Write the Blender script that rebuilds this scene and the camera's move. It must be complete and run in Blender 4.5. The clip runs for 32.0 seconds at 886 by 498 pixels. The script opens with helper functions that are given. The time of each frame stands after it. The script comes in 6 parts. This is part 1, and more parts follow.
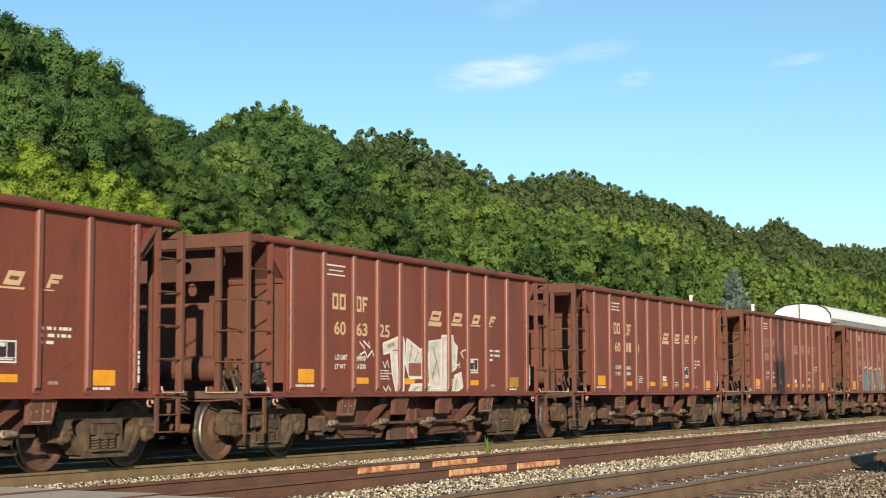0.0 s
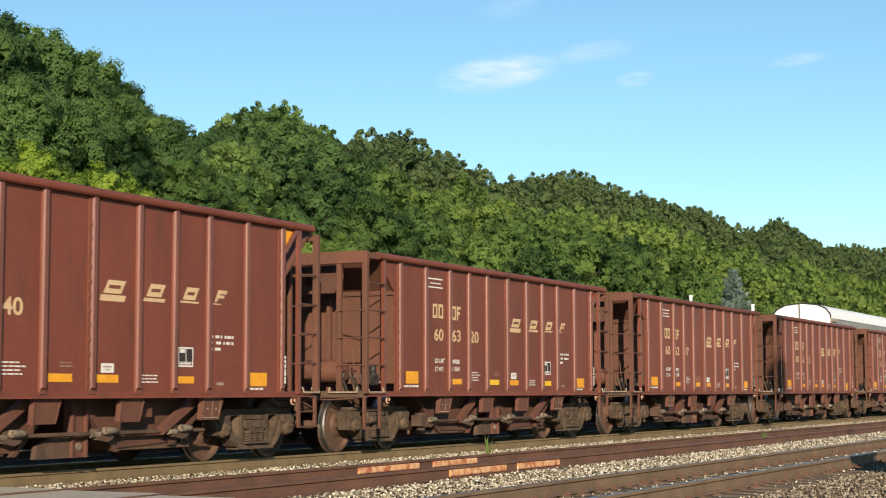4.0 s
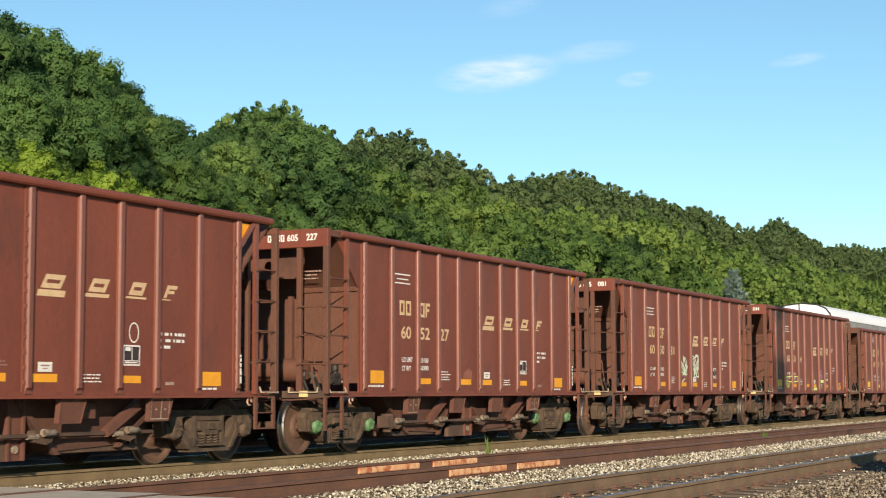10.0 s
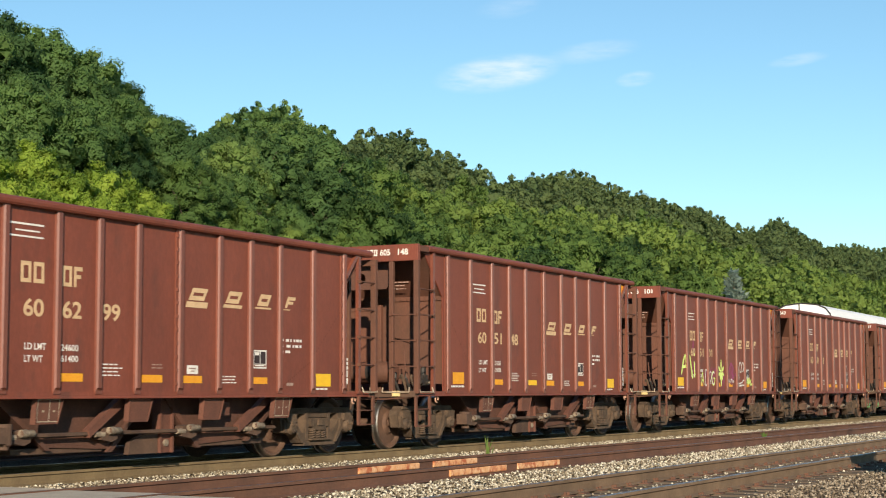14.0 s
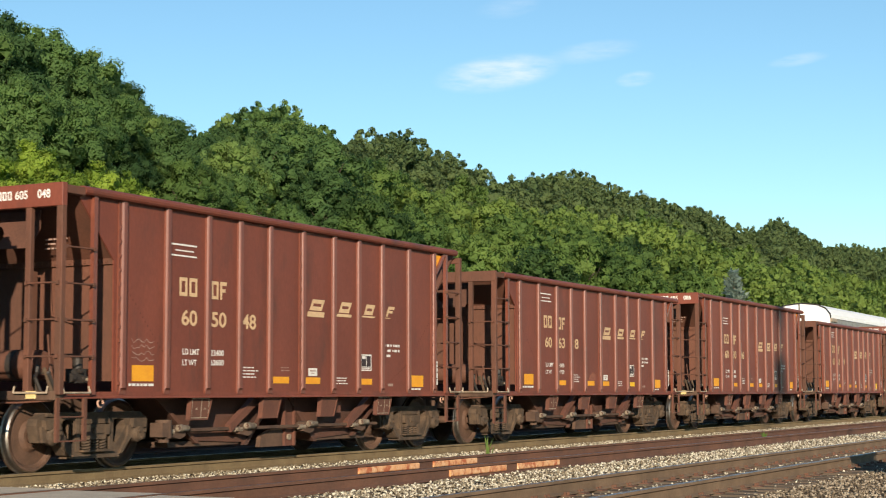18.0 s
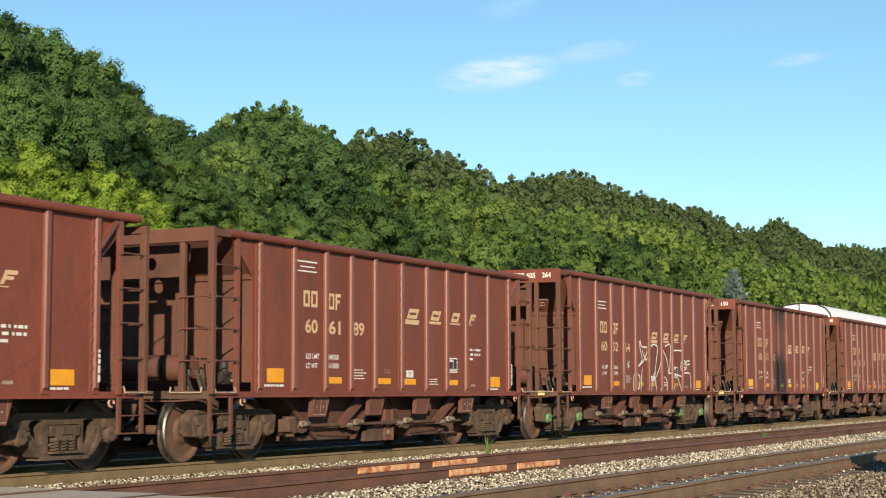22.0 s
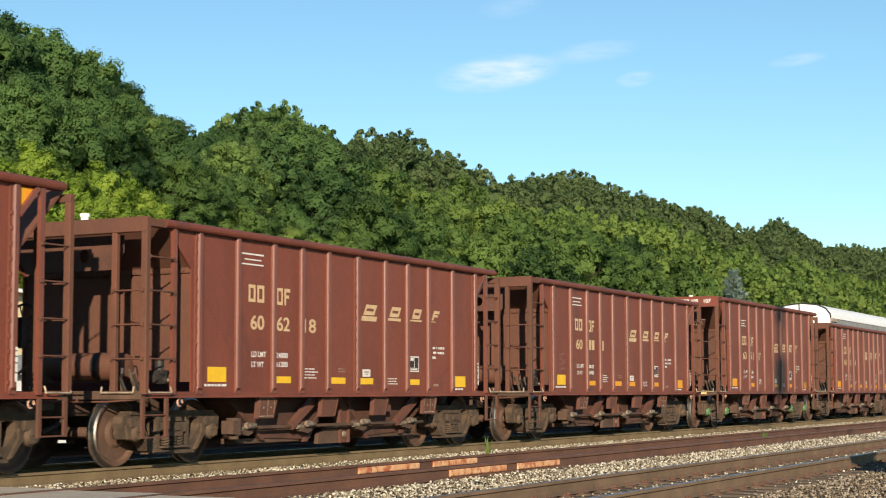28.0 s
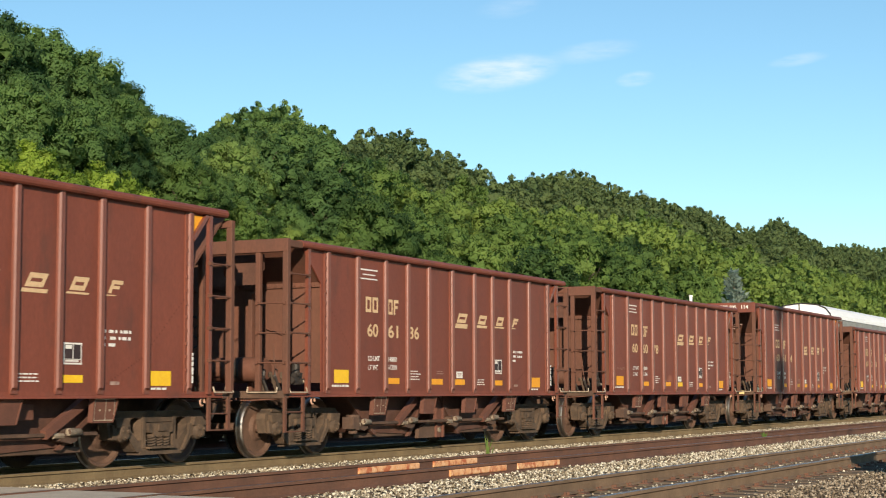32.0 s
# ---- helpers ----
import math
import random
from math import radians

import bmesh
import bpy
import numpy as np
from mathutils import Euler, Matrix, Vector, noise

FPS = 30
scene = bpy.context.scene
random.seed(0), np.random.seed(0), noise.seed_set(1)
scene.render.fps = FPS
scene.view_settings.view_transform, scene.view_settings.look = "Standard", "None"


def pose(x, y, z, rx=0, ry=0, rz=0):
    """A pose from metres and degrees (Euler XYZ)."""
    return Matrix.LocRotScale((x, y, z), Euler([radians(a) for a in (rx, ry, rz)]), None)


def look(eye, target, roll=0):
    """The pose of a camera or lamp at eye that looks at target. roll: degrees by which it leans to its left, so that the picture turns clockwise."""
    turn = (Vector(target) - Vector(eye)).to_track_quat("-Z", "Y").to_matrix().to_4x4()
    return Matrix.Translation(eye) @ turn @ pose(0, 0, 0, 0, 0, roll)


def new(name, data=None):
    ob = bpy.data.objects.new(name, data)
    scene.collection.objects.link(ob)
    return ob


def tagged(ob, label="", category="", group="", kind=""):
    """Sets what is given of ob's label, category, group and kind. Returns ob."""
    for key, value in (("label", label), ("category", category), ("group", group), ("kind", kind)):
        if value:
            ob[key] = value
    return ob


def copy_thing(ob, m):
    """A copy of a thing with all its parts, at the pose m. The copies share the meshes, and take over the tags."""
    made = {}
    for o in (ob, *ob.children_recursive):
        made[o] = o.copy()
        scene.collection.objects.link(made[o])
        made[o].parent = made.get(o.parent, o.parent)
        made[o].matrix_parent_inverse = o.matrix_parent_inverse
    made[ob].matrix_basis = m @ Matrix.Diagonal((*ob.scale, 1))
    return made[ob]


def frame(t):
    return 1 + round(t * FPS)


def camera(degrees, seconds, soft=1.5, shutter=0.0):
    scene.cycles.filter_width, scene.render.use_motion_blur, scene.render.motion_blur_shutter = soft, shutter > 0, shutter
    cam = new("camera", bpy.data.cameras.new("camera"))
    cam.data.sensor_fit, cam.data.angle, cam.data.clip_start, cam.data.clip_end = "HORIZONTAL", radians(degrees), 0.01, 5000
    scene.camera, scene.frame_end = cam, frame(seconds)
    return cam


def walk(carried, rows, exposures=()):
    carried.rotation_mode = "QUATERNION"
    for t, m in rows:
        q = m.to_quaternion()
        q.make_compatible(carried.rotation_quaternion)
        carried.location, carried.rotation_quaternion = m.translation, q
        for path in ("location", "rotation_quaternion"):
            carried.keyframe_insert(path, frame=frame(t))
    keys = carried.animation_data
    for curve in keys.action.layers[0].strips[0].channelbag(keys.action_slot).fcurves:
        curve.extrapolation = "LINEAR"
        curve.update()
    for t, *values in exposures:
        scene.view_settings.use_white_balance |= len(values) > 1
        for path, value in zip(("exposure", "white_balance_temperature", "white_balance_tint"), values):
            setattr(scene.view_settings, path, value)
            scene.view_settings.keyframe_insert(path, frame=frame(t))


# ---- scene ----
import itertools

# ---- camera ----
EYE = Vector((0.0, -15.202, 1.035))
cam = camera(31.05, 32.0, soft=1.08, shutter=0.08)
_yaw, _tilt = radians(27.028), radians(5.146)
AIM = EYE + 100 * Vector((math.cos(_yaw) * math.cos(_tilt), math.sin(_yaw) * math.cos(_tilt), math.sin(_tilt)))
walk(cam, [(0.0, look(EYE, AIM, -0.157)), (32.0, look(EYE, AIM, -0.157))])

# ---- light ----
SUN_EL, SUN_AZ = radians(16.0), radians(211.0)   # azimuth of the sun, counted from +X towards +Y
SKY_TINT, SKY_STRENGTH = (0.86, 1.05, 1.06, 1), 0.105
world = bpy.data.worlds.new("sky")
scene.world = world
world.use_nodes = True


def node(nt, kind, **inputs):
    n = nt.nodes.new(kind)
    for key, value in inputs.items():
        n.inputs[key.replace("_", " ")].default_value = value
    return n


WISPS = (((0.8881, 0.4148, 0.198), 0.034, 0.010, 0.9), ((0.9094, 0.359, 0.2101), 0.026, 0.006, 0.35), ((0.9218, 0.336, 0.1931), 0.011, 0.0045, 0.5),
         ((0.9493, 0.2417, 0.201), 0.016, 0.0035, 0.4), ((0.8832, 0.4045, 0.2374), 0.018, 0.006, 0.2))


def build_sky():
    nt = world.node_tree
    nt.nodes.clear()
    link = nt.links.new
    sky = nt.nodes.new("ShaderNodeTexSky")
    sky.sky_type = "NISHITA"
    sky.sun_disc = False
    sky.sun_elevation = SUN_EL
    sky.sun_rotation = radians(90) - SUN_AZ
    sky.altitude, sky.air_density, sky.dust_density, sky.ozone_density = 200, 1.0, 0.0, 2.2
    tint = nt.nodes.new("ShaderNodeMix")
    tint.data_type, tint.blend_type = "RGBA", "MULTIPLY"
    tint.inputs[0].default_value = 1.0
    tint.inputs[7].default_value = SKY_TINT
    link(sky.outputs[0], tint.inputs[6])
    colour = tint.outputs[2]
    # a few thin wisps of high cloud
    tc = nt.nodes.new("ShaderNodeTexCoord")
    nz = node(nt, "ShaderNodeTexNoise", Scale=45.0, Detail=6.0, Roughness=0.55)
    mp = nt.nodes.new("ShaderNodeMapping")
    mp.inputs["Scale"].default_value = (1, 1, 4.5)
    link(tc.outputs["Generated"], mp.inputs["Vector"])
    link(mp.outputs[0], nz.inputs["Vector"])
    for centre, wide, high, amount in WISPS:
        c = Vector(centre).normalized()
        right = c.cross(Vector((0, 0, 1))).normalized()
        up = right.cross(c)
        axis = (right * math.cos(0.12) + up * math.sin(0.12)), (up * math.cos(0.12) - right * math.sin(0.12))
        total = None
        for v, size in zip(axis, (wide, high)):
            d = nt.nodes.new("ShaderNodeVectorMath")
            d.operation = "DOT_PRODUCT"
            d.inputs[1].default_value = v / size
            link(tc.outputs["Generated"], d.inputs[0])
            sq = nt.nodes.new("ShaderNodeMath")
            sq.operation = "MULTIPLY"
            link(d.outputs["Value"], sq.inputs[0])
            link(d.outputs["Value"], sq.inputs[1])
            if total is None:
                total = sq.outputs[0]
            else:
                ad = nt.nodes.new("ShaderNodeMath")
                link(total, ad.inputs[0])
                link(sq.outputs[0], ad.inputs[1])
                total = ad.outputs[0]
        fade = nt.nodes.new("ShaderNodeMapRange")
        fade.interpolation_type = "SMOOTHSTEP"
        fade.inputs["From Min"].default_value, fade.inputs["From Max"].default_value = 0.0, 1.6
        fade.inputs["To Min"].default_value, fade.inputs["To Max"].default_value = amount, 0.0
        link(total, fade.inputs["Value"])
        front = nt.nodes.new("ShaderNodeVectorMath")
        front.operation = "DOT_PRODUCT"
        front.inputs[1].default_value = c
        link(tc.outputs["Generated"], front.inputs[0])
        ahead = nt.nodes.new("ShaderNodeMath")
        ahead.operation = "GREATER_THAN"
        ahead.inputs[1].default_value = 0.5
        link(front.outputs["Value"], ahead.inputs[0])
        thin = nt.nodes.new("ShaderNodeMapRange")
        thin.inputs["From Min"].default_value, thin.inputs["From Max"].default_value = 0.25, 0.85
        link(nz.outputs["Fac"], thin.inputs["Value"])
        m1 = nt.nodes.new("ShaderNodeMath")
        m1.operation = "MULTIPLY"
        link(fade.outputs[0], m1.inputs[0])
        link(thin.outputs[0], m1.inputs[1])
        m2 = nt.nodes.new("ShaderNodeMath")
        m2.operation = "MULTIPLY"
        link(m1.outputs[0], m2.inputs[0])
        link(ahead.outputs[0], m2.inputs[1])
        mix = nt.nodes.new("ShaderNodeMix")
        mix.data_type = "RGBA"
        link(m2.outputs[0], mix.inputs[0])
        link(colour, mix.inputs[6])
        mix.inputs[7].default_value = (7.2, 7.6, 7.8, 1)
        colour = mix.outputs[2]
    bg = nt.nodes.new("ShaderNodeBackground")
    bg.inputs["Strength"].default_value = SKY_STRENGTH
    out = nt.nodes.new("ShaderNodeOutputWorld")
    link(colour, bg.inputs["Color"])
    link(bg.outputs[0], out.inputs["Surface"])


build_sky()
sun_dir = Vector((math.cos(SUN_EL) * math.cos(SUN_AZ), math.cos(SUN_EL) * math.sin(SUN_AZ), math.sin(SUN_EL)))
sun = new("sun", bpy.data.lights.new("sun", "SUN"))
sun.data.energy, sun.data.angle, sun.data.color = 5.0, radians(0.55), (1.0, 0.85, 0.66)
sun.matrix_world = look(sun_dir * 60, (0, 0, 0))
scene.view_settings.exposure = 0.4


# ---- materials ----
def material(name, base, rough=0.7, metal=0.0, second=None, scale=3.0, grain=40.0, bump=0.15, third=None, stretch=(1, 1, 1),
             third_scale=0.8, third_cut=(0.52, 0.66), spec=0.4, jitter=0.0, dist=0.01):
    """A surface of two or three colours: broad mottling, fine grain with relief, and patches of a third colour."""
    m = bpy.data.materials.new(name)
    m.use_nodes = True
    nt = m.node_tree
    b = nt.nodes["Principled BSDF"]
    b.inputs["Roughness"].default_value, b.inputs["Metallic"].default_value = rough, metal
    b.inputs["Specular IOR Level"].default_value = spec
    second = second or tuple(c * 0.72 for c in base)
    tc = nt.nodes.new("ShaderNodeTexCoord")
    mp = nt.nodes.new("ShaderNodeMapping")
    mp.inputs["Scale"].default_value = stretch
    nt.links.new(tc.outputs["Object"], mp.inputs["Vector"])
    info = nt.nodes.new("ShaderNodeObjectInfo")
    shift = nt.nodes.new("ShaderNodeVectorMath")
    shift.operation = "ADD"
    mul = nt.nodes.new("ShaderNodeMath")
    mul.operation = "MULTIPLY"
    mul.inputs[1].default_value = 37.0
    nt.links.new(info.outputs["Random"], mul.inputs[0])
    nt.links.new(mp.outputs[0], shift.inputs[0])
    nt.links.new(mul.outputs[0], shift.inputs[1])
    broad = node(nt, "ShaderNodeTexNoise", Scale=scale, Detail=6.0, Roughness=0.62)
    fine = node(nt, "ShaderNodeTexNoise", Scale=grain, Detail=4.0, Roughness=0.7)
    for n in (broad, fine):
        nt.links.new(shift.outputs[0], n.inputs["Vector"])
    ramp = nt.nodes.new("ShaderNodeValToRGB")
    ramp.color_ramp.elements[0].position, ramp.color_ramp.elements[1].position = 0.34, 0.68
    ramp.color_ramp.elements[0].color, ramp.color_ramp.elements[1].color = (*second, 1), (*base, 1)
    nt.links.new(broad.outputs["Fac"], ramp.inputs["Fac"])
    mix = nt.nodes.new("ShaderNodeMix")
    mix.data_type, mix.blend_type = "RGBA", "OVERLAY"
    mix.inputs[0].default_value = 0.35
    nt.links.new(ramp.outputs[0], mix.inputs[6])
    nt.links.new(fine.outputs["Fac"], mix.inputs[7])
    colour = mix.outputs[2]
    if third:
        patch = node(nt, "ShaderNodeTexNoise", Scale=third_scale, Detail=8.0, Roughness=0.7)
        nt.links.new(shift.outputs[0], patch.inputs["Vector"])
        cut = nt.nodes.new("ShaderNodeMapRange")
        cut.inputs["From Min"].default_value, cut.inputs["From Max"].default_value = third_cut
        nt.links.new(patch.outputs["Fac"], cut.inputs["Value"])
        over = nt.nodes.new("ShaderNodeMix")
        over.data_type = "RGBA"
        nt.links.new(cut.outputs[0], over.inputs[0])
        nt.links.new(colour, over.inputs[6])
        over.inputs[7].default_value = (*third, 1)
        colour = over.outputs[2]
    if jitter:
        hsv = nt.nodes.new("ShaderNodeHueSaturation")
        val = nt.nodes.new("ShaderNodeMapRange")
        val.inputs["To Min"].default_value, val.inputs["To Max"].default_value = 1 - jitter, 1 + jitter
        nt.links.new(info.outputs["Random"], val.inputs["Value"])
        nt.links.new(val.outputs[0], hsv.inputs["Value"])
        nt.links.new(colour, hsv.inputs["Color"])
        colour = hsv.outputs[0]
    nt.links.new(colour, b.inputs["Base Color"])
    if bump:
        bp = node(nt, "ShaderNodeBump", Strength=bump, Distance=dist)
        nt.links.new(fine.outputs["Fac"], bp.inputs["Height"])
        nt.links.new(bp.outputs[0], b.inputs["Normal"])
    return m


M_RED = material("oxide_red_paint", (0.206, 0.056, 0.032), 0.55, second=(0.160, 0.044, 0.026), scale=1.1, grain=30, bump=0.06,
                 third=(0.09, 0.038, 0.027), third_scale=1.6, third_cut=(0.54, 0.76), stretch=(1, 1, 0.35), jitter=0.07)
M_RIB = material("oxide_red_edge_paint", (0.200, 0.060, 0.035), 0.38, second=(0.150, 0.046, 0.028), scale=2.2, grain=45, bump=0.05, stretch=(1, 1, 0.4), spec=0.6)
M_UNDER = material("dusty_underframe_paint", (0.125, 0.072, 0.046), 0.85, second=(0.062, 0.036, 0.025), scale=2.5, grain=35, bump=0.15)
M_TRUCK = material("dusty_cast_steel", (0.130, 0.084, 0.052), 0.88, second=(0.052, 0.036, 0.025), scale=4, grain=50, bump=0.25)
M_WHEEL = material("rusty_wheel_steel", (0.140, 0.076, 0.048), 0.75, second=(0.085, 0.048, 0.032), scale=4, grain=40, bump=0.15)
M_TREAD = material("polished_wheel_tread", (0.52, 0.47, 0.41), 0.40, 1.0, second=(0.30, 0.26, 0.22), scale=5, bump=0.02)
M_RAILHEAD = material("worn_rail_head", (0.30, 0.28, 0.26), 0.38, 0.85, second=(0.20, 0.18, 0.16), scale=6, bump=0.03)
M_RAILDUST = material("dusty_rail_steel", (0.23, 0.165, 0.085), 0.9, second=(0.15, 0.105, 0.055), scale=2, grain=30, bump=0.15)
M_RAILRUST = material("brown_rail_rust", (0.16, 0.075, 0.045), 0.85, second=(0.10, 0.05, 0.033), scale=1.5, grain=30, bump=0.15)
M_RAILBROWN = material("brown_dusty_rail_steel", (0.20, 0.130, 0.078), 0.9, second=(0.13, 0.086, 0.052), scale=2, grain=30, bump=0.15)
M_ORANGE = material("bare_orange_rust", (0.62, 0.27, 0.10), 0.8, second=(0.72, 0.46, 0.26), scale=9, grain=50, bump=0.2, third=(0.42, 0.12, 0.05), third_scale=5, third_cut=(0.5, 0.6))
M_TIE = material("weathered_timber", (0.16, 0.12, 0.085), 0.9, second=(0.08, 0.06, 0.045), scale=3, grain=30, bump=0.4, stretch=(4, 0.6, 4))
M_BALLAST = material("ballast_bed", (0.205, 0.150, 0.100), 0.95, second=(0.125, 0.090, 0.060), scale=14, grain=60, bump=1.0, dist=0.04)
M_CONCRETE = material("pale_concrete", (0.52, 0.46, 0.36), 0.9, second=(0.42, 0.37, 0.29), scale=2.5, grain=40, bump=0.1)
M_END = material("dusty_brown_paint", (0.146, 0.057, 0.034), 0.78, second=(0.100, 0.046, 0.029), scale=1.6, grain=30, bump=0.12, stretch=(1, 1, 0.4))
M_DARK = material("black_grease", (0.022, 0.019, 0.017), 0.6, second=(0.04, 0.032, 0.026), scale=6, bump=0.1)
M_PALE = material("pale_worn_metal", (0.46, 0.38, 0.28), 0.6, second=(0.26, 0.19, 0.13), scale=7, bump=0.1)
M_HOPPER = material("dusty_hopper_paint", (0.128, 0.056, 0.036), 0.85, second=(0.075, 0.036, 0.025), scale=2.2, grain=35, bump=0.12)
M_BRACKET = material("dusty_bracket_paint", (0.150, 0.060, 0.038), 0.8, second=(0.110, 0.046, 0.031), scale=3, grain=35, bump=0.1)
# near-black ballast: the shade under the train put into the base colour
M_BALLAST_SHADE = material("shaded_ballast", (0.050, 0.036, 0.026), 0.95, second=(0.026, 0.020, 0.016), scale=14, grain=60, bump=1.0, dist=0.04)
M_PALECAP = material("pale_cap_metal", (0.36, 0.29, 0.21), 0.6, second=(0.12, 0.085, 0.06), scale=9, bump=0.1)
for m in (M_BALLAST_SHADE, M_BALLAST, M_TIE):
    m.node_tree.nodes["Principled BSDF"].inputs["Specular IOR Level"].default_value = 0.08
M_HOOK = material("pale_orange_hook_paint", (0.55, 0.32, 0.22), 0.7, scale=8, bump=0.1)
M_CAP = material("green_bearing_cap_paint", (0.12, 0.24, 0.10), 0.6, scale=8, bump=0.05)
M_SOIL = material("grassy_soil", (0.07, 0.10, 0.03), 0.95, second=(0.13, 0.11, 0.07), scale=0.15, grain=2.0, bump=0.5)


def leaf_material(name, dark, mid, light, patch):
    """Foliage whose tone changes from tree to tree, in broad patches and from leaf to leaf."""
    m = bpy.data.materials.new(name)
    m.use_nodes = True
    nt = m.node_tree
    link = nt.links.new
    b = nt.nodes["Principled BSDF"]
    b.inputs["Roughness"].default_value = 0.7
    b.inputs["Specular IOR Level"].default_value = 0.2
    geo = nt.nodes.new("ShaderNodeNewGeometry")
    info = nt.nodes.new("ShaderNodeObjectInfo")
    tone = nt.nodes.new("ShaderNodeAttribute")
    tone.attribute_name = "tone"
    cloud = node(nt, "ShaderNodeTexNoise", Scale=patch, Detail=2.0)
    link(geo.outputs["Position"], cloud.inputs["Vector"])
    total = None
    # the mesh tone also carries the shade painted into the crowns
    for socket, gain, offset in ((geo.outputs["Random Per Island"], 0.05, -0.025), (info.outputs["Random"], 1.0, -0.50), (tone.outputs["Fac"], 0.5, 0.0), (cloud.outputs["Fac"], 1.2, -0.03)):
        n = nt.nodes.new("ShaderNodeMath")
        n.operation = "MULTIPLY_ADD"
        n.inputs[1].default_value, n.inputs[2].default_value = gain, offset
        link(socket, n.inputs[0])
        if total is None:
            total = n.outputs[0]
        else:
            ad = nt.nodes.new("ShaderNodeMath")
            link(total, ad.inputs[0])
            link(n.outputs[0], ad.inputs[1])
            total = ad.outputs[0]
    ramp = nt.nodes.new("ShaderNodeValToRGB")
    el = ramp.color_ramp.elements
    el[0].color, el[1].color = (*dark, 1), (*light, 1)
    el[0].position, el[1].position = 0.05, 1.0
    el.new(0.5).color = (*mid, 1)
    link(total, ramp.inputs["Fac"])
    link(ramp.outputs[0], b.inputs["Base Color"])
    trans = nt.nodes.new("ShaderNodeBsdfTranslucent")
    link(ramp.outputs[0], trans.inputs["Color"])
    mix = nt.nodes.new("ShaderNodeMixShader")
    mix.inputs[0].default_value = 0.56
    link(b.outputs[0], mix.inputs[1])
    link(trans.outputs[0], mix.inputs[2])
    link(mix.outputs[0], nt.nodes["Material Output"].inputs["Surface"])
    return m


M_LEAF = leaf_material("broadleaf_foliage", (0.072, 0.138, 0.046), (0.162, 0.262, 0.068), (0.272, 0.374, 0.092), 0.03)
M_LEAF_DEEP = leaf_material("deep_green_foliage", (0.078, 0.152, 0.054), (0.154, 0.262, 0.080), (0.244, 0.354, 0.102), 0.02)
# cooler, darker green: the haze of distance put into the leaf colour
M_LEAF_FAR = leaf_material("hazed_crest_foliage", (0.054, 0.100, 0.050), (0.108, 0.174, 0.070), (0.178, 0.244, 0.094), 0.02)
M_LEAF_LIGHT = leaf_material("light_green_foliage", (0.19, 0.29, 0.045), (0.31, 0.43, 0.065), (0.44, 0.55, 0.09), 0.2)
M_SPRUCE = leaf_material("blue_grey_needles", (0.20, 0.27, 0.22), (0.34, 0.42, 0.35), (0.48, 0.56, 0.48), 0.3)
M_BARK = material("grey_brown_bark", (0.12, 0.09, 0.07), 0.9, scale=4, grain=20, bump=0.5, stretch=(1, 1, 0.2))
M_YELLOW = material("orange_yellow_paint", (0.80, 0.36, 0.02), 0.6, second=(0.72, 0.30, 0.02), scale=6, bump=0.05)


# ---- building blocks ----
def box(bm, x0, x1, y0, y1, z0, z1, shear=0.0):
    """A box; shear leans its top along x."""
    v = [bm.verts.new((x + (shear if z == z1 else 0), y, z)) for z in (z0, z1) for x, y in ((x0, y0), (x1, y0), (x1, y1), (x0, y1))]
    for f in ((3, 2, 1, 0), (4, 5, 6, 7), (0, 1, 5, 4), (1, 2, 6, 5), (2, 3, 7, 6), (3, 0, 4, 7)):
        bm.faces.new([v[i] for i in f])
    return v


def prism(bm, outline, lo, hi, axis="y"):
    """A solid with the given outline, drawn out along one axis from lo to hi."""
    put = {"y": lambda a, b, c: (a, c, b), "x": lambda a, b, c: (c, a, b), "z": lambda a, b, c: (a, b, c)}[axis]
    rings = [[bm.verts.new(put(a, b, c)) for a, b in outline] for c in (lo, hi)]
    n = len(outline)
    fs = [bm.faces.new(rings[0]), bm.faces.new(rings[1][::-1])]
    for i in range(n):
        fs.append(bm.faces.new((rings[0][i], rings[1][i], rings[1][(i + 1) % n], rings[0][(i + 1) % n])))
    bmesh.ops.recalc_face_normals(bm, faces=fs)


def tube(bm, a, b, r, n=8, r2=None):
    """A round bar from a to b."""
    a, b = Vector(a), Vector(b)
    m = (b - a).to_track_quat("Z", "Y").to_matrix().to_4x4()
    m.translation = (a + b) / 2
    bmesh.ops.create_cone(bm, cap_ends=True, segments=n, radius1=r, radius2=r if r2 is None else r2, depth=(b - a).length, matrix=m)


def lathe(bm, profile, n=24, axis="y", centre=(0, 0, 0)):
    """Turns (radius, offset) pairs round an axis."""
    rings = []
    for r, o in profile:
        ring = []
        for i in range(n):
            a = 2 * math.pi * i / n
            p = (r * math.cos(a), o, r * math.sin(a)) if axis == "y" else (o, r * math.cos(a), r * math.sin(a))
            ring.append(bm.verts.new(Vector(p) + Vector(centre)))
        rings.append(ring)
    fs = []
    for p, q in zip(rings, rings[1:]):
        for i in range(n):
            fs.append(bm.faces.new((p[i], p[(i + 1) % n], q[(i + 1) % n], q[i])))
    fs += [bm.faces.new(rings[0]), bm.faces.new(rings[-1])]
    bmesh.ops.recalc_face_normals(bm, faces=fs)


def mesh_of(name, bm, mats, smooth=0.0):
    if smooth:
        for f in bm.faces:
            f.smooth = True
        for e in bm.edges:
            if len(e.link_faces) == 2 and e.calc_face_angle(0) > smooth:
                e.smooth = False
    me = bpy.data.meshes.new(name)
    bm.to_mesh(me)
    bm.free()
    for m in mats if isinstance(mats, (list, tuple)) else [mats]:
        me.materials.append(m)
    return me


